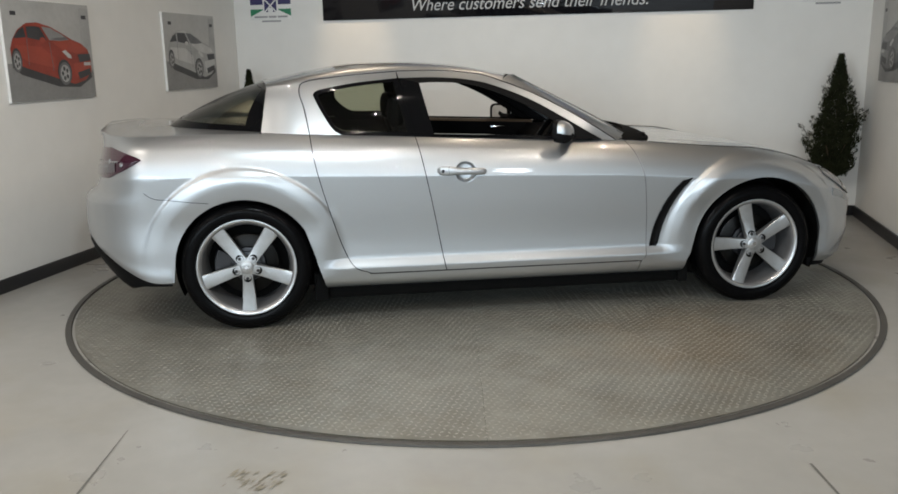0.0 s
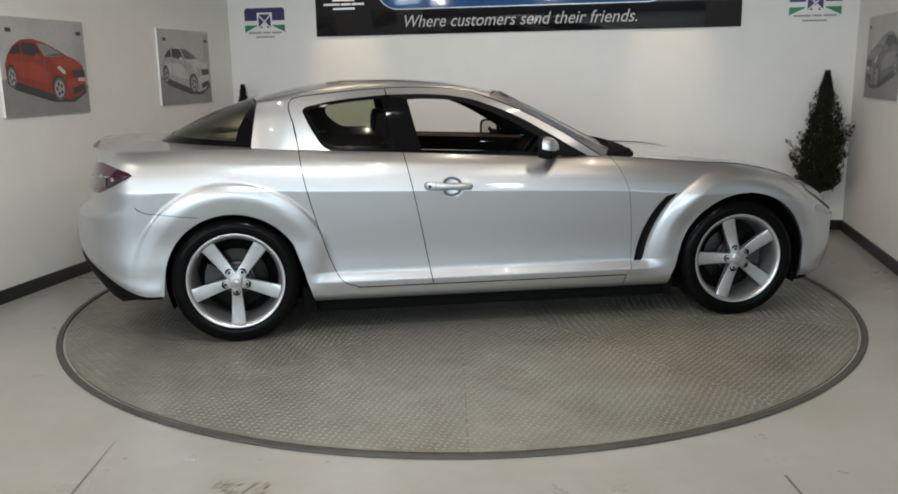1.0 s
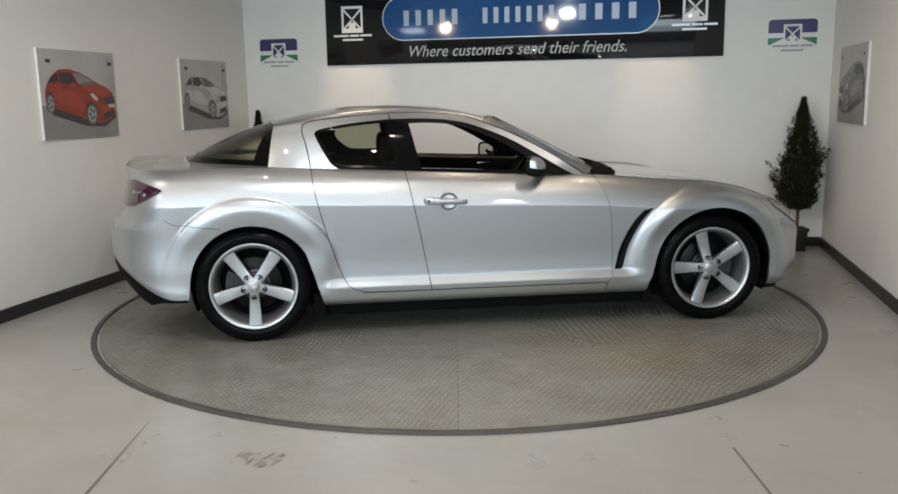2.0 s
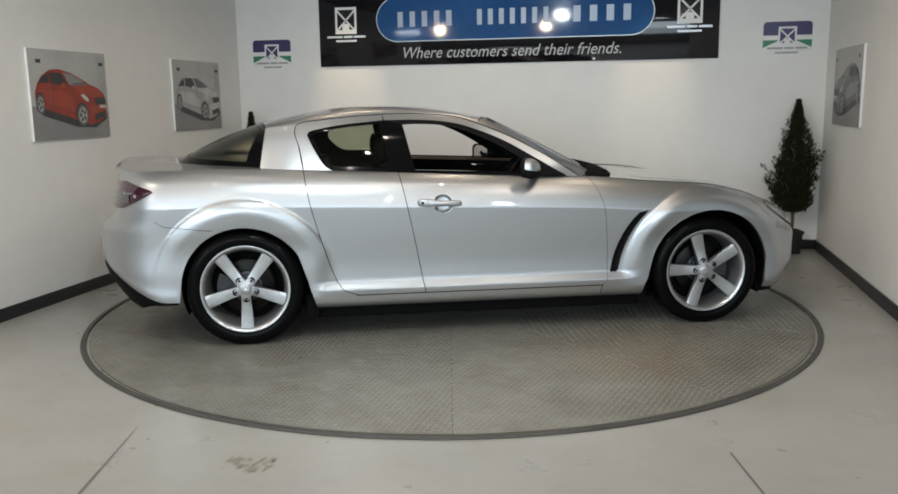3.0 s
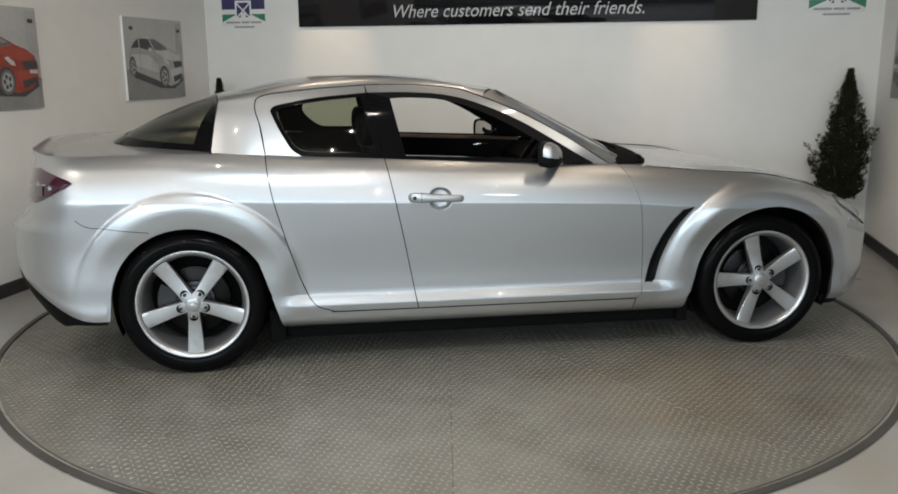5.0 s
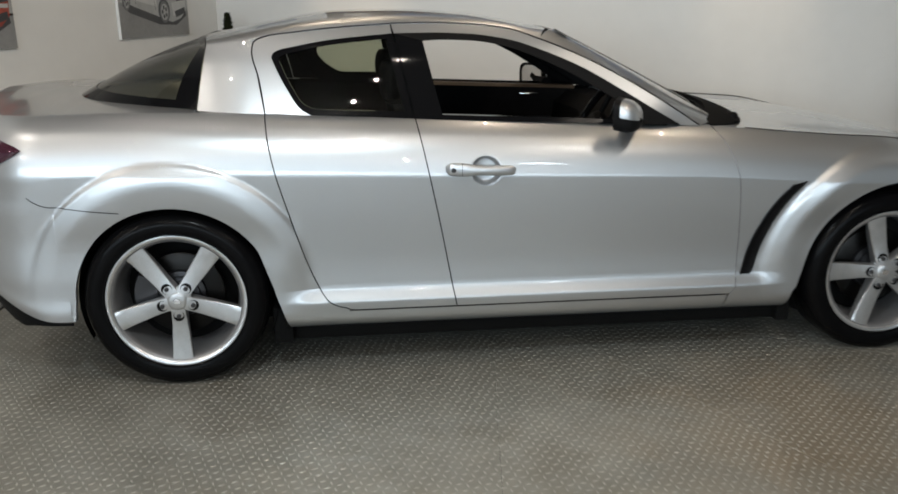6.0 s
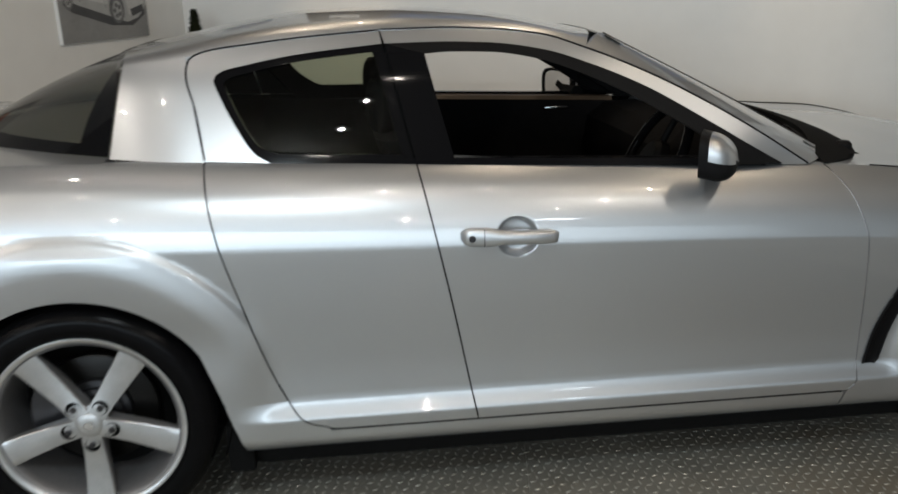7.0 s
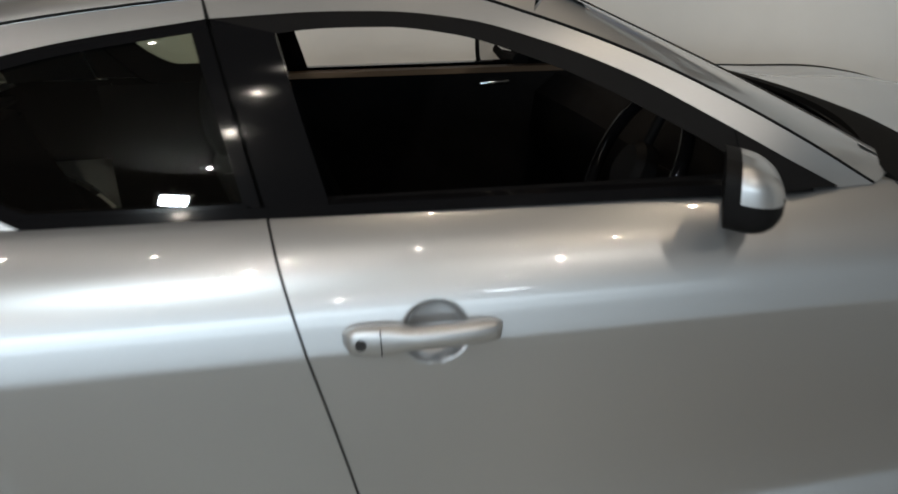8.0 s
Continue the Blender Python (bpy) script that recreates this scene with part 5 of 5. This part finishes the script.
def canvas(m, u0, u1, v0, v1, body, light, label, flip=False):
    """A stretched canvas with a printed hatchback on it, as flat shapes."""
    t = 0.020
    bm = bmesh.new()
    box(bm, (u0, -t, v0), (u1, -0.001, v1), 0.003, 2, m)
    root = part("canvas_picture", bm, M_CANVAS)
    tagged(root, label, "picture", group="canvas pictures")
    W, H = u1 - u0, v1 - v0

    def shape(name, pts, k, mat):
        q = [(u0 + W * ((1 - x) if flip else x), v0 + H * y) for x, y in pts]
        flat(name, q, m, t + 0.0008 + 0.0007 * k, mat, root)
    shape("backdrop", rect(0.004, 0.30, 0.996, 0.996), 0, M_ART_BACK)
    shape("printed_floor", [(0.004, 0.004), (0.996, 0.004), (0.996, 0.30), (0.70, 0.345), (0.004, 0.38)], 1, M_ART_FLOOR)
    shape("printed_wall_edge", [(0.86, 0.30), (0.996, 0.28), (0.996, 0.96), (0.88, 0.96)], 1, M_ART_MID if body is M_ART_DARK else M_ART_PALE)
    for a in (0.09, 0.90):
        shape("corner_mark", rect(a, 0.845, a + 0.06, 0.885), 2, M_ART_DARK)
    shape("printed_shadow", [(0.05, 0.35), (0.14, 0.27), (0.55, 0.135), (0.80, 0.12), (0.965, 0.22), (0.95, 0.34), (0.40, 0.36)], 2, M_ART_DARK)
    shape("printed_body", [(0.055, 0.40), (0.05, 0.52), (0.085, 0.62), (0.14, 0.705), (0.24, 0.775), (0.36, 0.787), (0.50, 0.752), (0.63, 0.69), (0.75, 0.625), (0.86, 0.585), (0.94, 0.52), (0.968, 0.42), (0.962, 0.28), (0.88, 0.195), (0.74, 0.155), (0.62, 0.19), (0.50, 0.235), (0.20, 0.335)], 3, body)
    shape("printed_flank", [(0.10, 0.56), (0.38, 0.545), (0.52, 0.44), (0.52, 0.33), (0.22, 0.40), (0.10, 0.47)], 4, light)
    shape("printed_bonnet", [(0.50, 0.600), (0.72, 0.617), (0.90, 0.55), (0.93, 0.50), (0.80, 0.475), (0.62, 0.52)], 4, light)
    shape("printed_roof", [(0.20, 0.757), (0.36, 0.782), (0.48, 0.752), (0.34, 0.748)], 4, light)
    shape("printed_screen", [(0.405, 0.748), (0.50, 0.738), (0.63, 0.675), (0.715, 0.622), (0.60, 0.608), (0.48, 0.615)], 5, M_ART_MID if body is M_ART_PALE else M_ART_FLOOR)
    shape("printed_dashboard", [(0.49, 0.622), (0.60, 0.612), (0.705, 0.626), (0.67, 0.648), (0.56, 0.640)], 6, M_ART_MID)
    shape("printed_window", [(0.095, 0.63), (0.15, 0.70), (0.21, 0.738), (0.225, 0.638), (0.12, 0.625)], 5, M_ART_DARK)
    shape("printed_window", [(0.235, 0.742), (0.335, 0.748), (0.385, 0.740), (0.455, 0.612), (0.36, 0.612), (0.24, 0.632)], 5, M_ART_DARK)
    shape("printed_mirror", oval(0.405, 0.615, 0.032, 0.026, 14), 6, light)
    for cx, cy, rx, ry in ((0.105, 0.400, 0.046, 0.105), (0.625, 0.270, 0.074, 0.120)):
        shape("printed_arch", oval(cx, cy + 0.012, rx * 1.14, ry * 1.12), 5, M_ART_DARK)
        shape("printed_wheel", oval(cx, cy, rx, ry), 6, M_ART_MID)
        shape("printed_rim", oval(cx, cy, rx * 0.74, ry * 0.76), 7, M_ART_PALE)
        for k in range(5):
            a = 2 * math.pi * k / 5 + 0.6
            shape("printed_rim_gap", oval(cx + rx * 0.42 * math.cos(a), cy + ry * 0.43 * math.sin(a), rx * 0.19, ry * 0.20, 10), 8, M_ART_DARK)
    shape("printed_lamp", [(0.615, 0.500), (0.655, 0.515), (0.715, 0.465), (0.725, 0.425), (0.68, 0.435)], 6, M_ART_PALEHI)
    shape("printed_bumper", [(0.74, 0.37), (0.96, 0.40), (0.962, 0.30), (0.76, 0.22)], 5, light)
    shape("printed_grille", [(0.80, 0.470), (0.955, 0.475), (0.962, 0.405), (0.82, 0.385)], 6, M_ART_DARK)
    shape("printed_intake", [(0.78, 0.275), (0.945, 0.320), (0.945, 0.255), (0.80, 0.205)], 6, M_ART_DARK)
    shape("printed_plate_bar", rect(0.87, 0.350, 0.955, 0.385), 7, M_ART_PALEHI)
    shape("printed_door_line", [(0.228, 0.635), (0.233, 0.635), (0.232, 0.36), (0.226, 0.36)], 5, M_ART_MID)
    shape("printed_door_line", [(0.475, 0.600), (0.480, 0.600), (0.500, 0.30), (0.494, 0.30)], 5, M_ART_MID)


sign_board()
badge(-2.420, 1.712)
badge(2.380, 1.736)
canvas(WEST, -0.604, 0.227, 1.118, 1.732, M_ART_RED, M_ART_REDHI, "square canvas print of a red hatchback on the wall")
canvas(WEST, 1.162, 1.996, 1.118, 1.734, M_ART_PALE, M_ART_PALEHI, "square canvas print of a pale grey hatchback")
canvas(EAST, -2.030, -1.147, 1.119, 1.717, M_ART_MID, M_ART_FLOOR, "square canvas print of a dark grey car", flip=True)


# ---------- the potted conifers ----------
M_LEAF = material("conifer_leaf", (0.017, 0.020, 0.009), 0.85, vary=0.45, scale=14, Specular_IOR_Level=0.15)
M_LEAF_LIGHT = material("conifer_tip", (0.028, 0.032, 0.014), 0.85, vary=0.35, scale=14, Specular_IOR_Level=0.15)
M_BARK = material("conifer_bark", (0.085, 0.060, 0.035), 0.85, vary=0.3, scale=30, bump=0.5, bump_scale=90)
M_POT = material("black_pot", (0.012, 0.012, 0.012), 0.5, vary=0.1)
M_SOIL = material("dark_soil", (0.02, 0.016, 0.012), 0.95, vary=0.3, scale=40, bump=0.6, bump_scale=120)


def conifer(x, y, height, seed, spin, slim=1.0):
    rnd = random.Random(seed)
    root = tagged(new("potted_conifer"), "slim dark green potted conifer standing in the corner", "potted tree", group="potted conifers")
    # square tapered pot
    bm = bmesh.new()
    made = box(bm, (-0.076, -0.076, 0.0), (0.076, 0.076, 0.20), 0.008)
    for v in bm.verts:
        k = 0.80 + 0.20 * v.co.z / 0.20
        v.co.x *= k
        v.co.y *= k
    part("pot", bm, M_POT, root, "black square plastic pot")
    box_part("pot_rim", (-0.081, -0.081, 0.175), (0.081, 0.081, 0.205), M_POT, root, bevel=0.004)
    box_part("soil", (-0.070, -0.070, 0.198), (0.070, 0.070, 0.208), M_SOIL, root)
    trunk = tube("trunk", [(0, 0, 0.19), (0.006, 0.004, 0.30), (-0.004, 0.004, 0.42), (0.003, -0.003, 0.8), (0, 0, height - 0.08)], [0.017, 0.015, 0.013, 0.008, 0.002], M_BARK, root, "thin brown trunk")
    for k in range(5):
        a = 2 * math.pi * (k + 0.3 * rnd.random()) / 5
        z = 0.33 + 0.05 * k * 0.6
        tube("limb", [(0, 0, z), (0.05 * math.cos(a), 0.05 * math.sin(a), z + 0.06), (0.13 * math.cos(a), 0.13 * math.sin(a), z + 0.20)], [0.008, 0.006, 0.003], M_BARK, root)
    verts, faces, ids = [], [], []
    base = 0.37
    outline = pchip([(0.0, 0.07), (0.07, 0.140), (0.16, 0.175), (0.30, 0.190), (0.45, 0.180), (0.62, 0.132), (0.78, 0.078), (0.90, 0.034), (1.0, 0.004)])
    sprays = []
    for k in range(3600):
        t = rnd.random() ** 1.25
        a = rnd.random() * 2 * math.pi
        lobes = 0.80 + 0.22 * math.sin(3 * a + 9 * t + seed) + 0.20 * math.sin(7 * a - 17 * t)
        r = slim * outline(t) * lobes * (0.15 + 0.88 * rnd.random() ** 0.5)
        sprays.append((r, a, base + (height - base) * t, 1.0 - 0.55 * t))
    for a, t0, n in ((math.pi * 1.02, 0.17, 16), (0.1, 0.42, 14), (math.pi * 0.95, 0.30, 9), (1.7, 0.25, 10), (4.5, 0.2, 10)):
        for k in range(n):
            u = k / n
            sprays.append((slim * outline(t0) * (0.7 + 0.85 * u), a + 0.1 * rnd.uniform(-1, 1), base + (height - base) * (t0 + 0.13 * u), 0.7))
    for r, a, z, size in sprays:
        c = Vector((r * math.cos(a), r * math.sin(a), z))
        way = Vector((math.cos(a) * 0.75, math.sin(a) * 0.75, 1.7)).normalized()
        for q in range(9):
            d = (way + Vector((rnd.uniform(-1, 1), rnd.uniform(-1, 1), rnd.uniform(-0.6, 0.8))) * 0.55).normalized()
            s = d.cross(Vector((rnd.uniform(-1, 1), rnd.uniform(-1, 1), rnd.uniform(-1, 1)))).normalized()
            ln, w = rnd.uniform(0.020, 0.044) * size, rnd.uniform(0.0022, 0.0048) * (0.4 + 0.6 * size)
            o = c + Vector((rnd.uniform(-1, 1), rnd.uniform(-1, 1), rnd.uniform(-1, 1))) * 0.014
            b = len(verts)
            verts += [o, o + d * ln * 0.5 + s * w, o + d * ln, o + d * ln * 0.5 - s * w]
            faces.append((b, b + 1, b + 2, b + 3))
            ids.append(1 if rnd.random() < 0.22 else 0)
    me = bpy.data.meshes.new("crown")
    me.from_pydata([tuple(v) for v in verts], [], faces)
    me.materials.append(M_LEAF)
    me.materials.append(M_LEAF_LIGHT)
    me.polygons.foreach_set("material_index", ids)
    crown = new("crown", me)
    crown.parent = root
    tagged(crown, "dense scaly dark green foliage")
    root.matrix_world = pose(x, y, 0, 0, 0, spin)


conifer(2.46, 2.20, 1.31, 4, 12, 1.0)
conifer(-2.56, 2.20, 1.25, 9, 70, 0.7)


# ---------- downlights in the ceiling ----------
M_LENS = bpy.data.materials.new("lamp_lens")
M_LENS.use_nodes = True
M_LENS.node_tree.nodes["Principled BSDF"].inputs["Emission Color"].default_value = (1.0, 0.90, 0.79, 1)
M_LENS.node_tree.nodes["Principled BSDF"].inputs["Emission Strength"].default_value = 1300
M_LENS_WARM = M_LENS.copy()
M_LENS_WARM.name = "warm_lamp_lens"
M_LENS_WARM.node_tree.nodes["Principled BSDF"].inputs["Emission Color"].default_value = (1.0, 0.80, 0.58, 1)
M_LENS_WARM.node_tree.nodes["Principled BSDF"].inputs["Emission Strength"].default_value = 1900
M_LENS_STRONG = M_LENS.copy()
M_LENS_STRONG.name = "strong_lamp_lens"
M_LENS_STRONG.node_tree.nodes["Principled BSDF"].inputs["Emission Strength"].default_value = 5800
M_LENS_SPOT = M_LENS.copy()
M_LENS_SPOT.name = "spotlight_lens"
M_LENS_SPOT.node_tree.nodes["Principled BSDF"].inputs["Emission Strength"].default_value = 2600
M_LENS_ACCENT = M_LENS.copy()
M_LENS_ACCENT.name = "accent_lamp_lens"
M_LENS_ACCENT.node_tree.nodes["Principled BSDF"].inputs["Emission Strength"].default_value = 450
M_TRIMRING = material("lamp_trim", (0.75, 0.75, 0.74), 0.35)


def downlight(x, y, glow):
    v, f = lathe([(0.0145, -0.003), (0.027, -0.007), (0.042, -0.006), (0.046, 0.0)], "z", 28)
    root = mesh_object("downlight", v, f, M_TRIMRING)
    tagged(root, "small round white recessed ceiling downlight", "downlight", group="ceiling downlights")
    v, f = lathe([(0.0, -0.003), (0.0145, -0.003)], "z", 24)
    mesh_object("lens", v, f, glow, root, "glowing lens")
    root.matrix_world = pose(x, y, CEIL)


for x, y in LAMPS:
    downlight(x, y, M_LENS_WARM if y > -1.0 else M_LENS_STRONG if x > 1.5 or x < -2.0 else M_LENS)
for x, y in ACCENTS:
    downlight(x, y, M_LENS_ACCENT)


def spotlight(x, y):
    """A tilted spotlight head on a short stem, aimed at the turntable."""
    aim = look((x, y, CEIL - 0.075), (0.6 * x, 0.3, 0.9))
    v, f = lathe([(0.0, 0.085), (0.036, 0.082), (0.042, 0.06), (0.046, 0.0), (0.043, -0.002), (0.023, 0.004)], "z", 28)
    root = mesh_object("ceiling_spotlight", [tuple(aim @ Vector(q)) for q in v], f, M_TRIMRING)
    tagged(root, "white adjustable ceiling spotlight aimed at the turntable", "spotlight", group="ceiling spotlights")
    v, f = lathe([(0.0, 0.003), (0.023, 0.003)], "z", 24)
    mesh_object("lens", [tuple(aim @ Vector(q)) for q in v], f, M_LENS_SPOT, root, "glowing lens")
    tube("stem", [(x, y, CEIL + 0.002), (x, y, CEIL - 0.06)], 0.012, M_TRIMRING, root)


for x, y in SPOTLIGHTS:
    spotlight(x, y)


def fill_fitting(x, y, long, wide):
    """A shallow white ceiling fitting round each added fill panel."""
    bm = bmesh.new()
    box(bm, (x - long / 2 - 0.05, y - wide / 2 - 0.04, CEIL - 0.055), (x + long / 2 + 0.05, y + wide / 2 + 0.04, CEIL + 0.002), 0.006)
    ob = part("strip_light_fitting", bm, M_TRIMRING)
    tagged(ob, "white fitting round an added cool fill lamp, out of view", "ceiling light", group="hall strip lights")


for x, y, long, wide, power in FILL_PANELS:
    fill_fitting(x, y, long, wide)


def floodlight():
    """A flat rectangular floodlight head on a bracket."""
    bm = bmesh.new()
    box(bm, (-0.085, -0.055, 0.004), (0.085, 0.055, 0.050), 0.008)
    ob = part("floodlight", bm, M_TRIMRING)
    ob.matrix_world = FLOOD
    tagged(ob, "white rectangular floodlight hung under the ceiling", "floodlight")
    tube("bracket", [(0, 0, 0.04), tuple(FLOOD.inverted() @ Vector((-0.04, -2.91, CEIL + 0.002)))], 0.012, M_TRIMRING, ob)


floodlight()
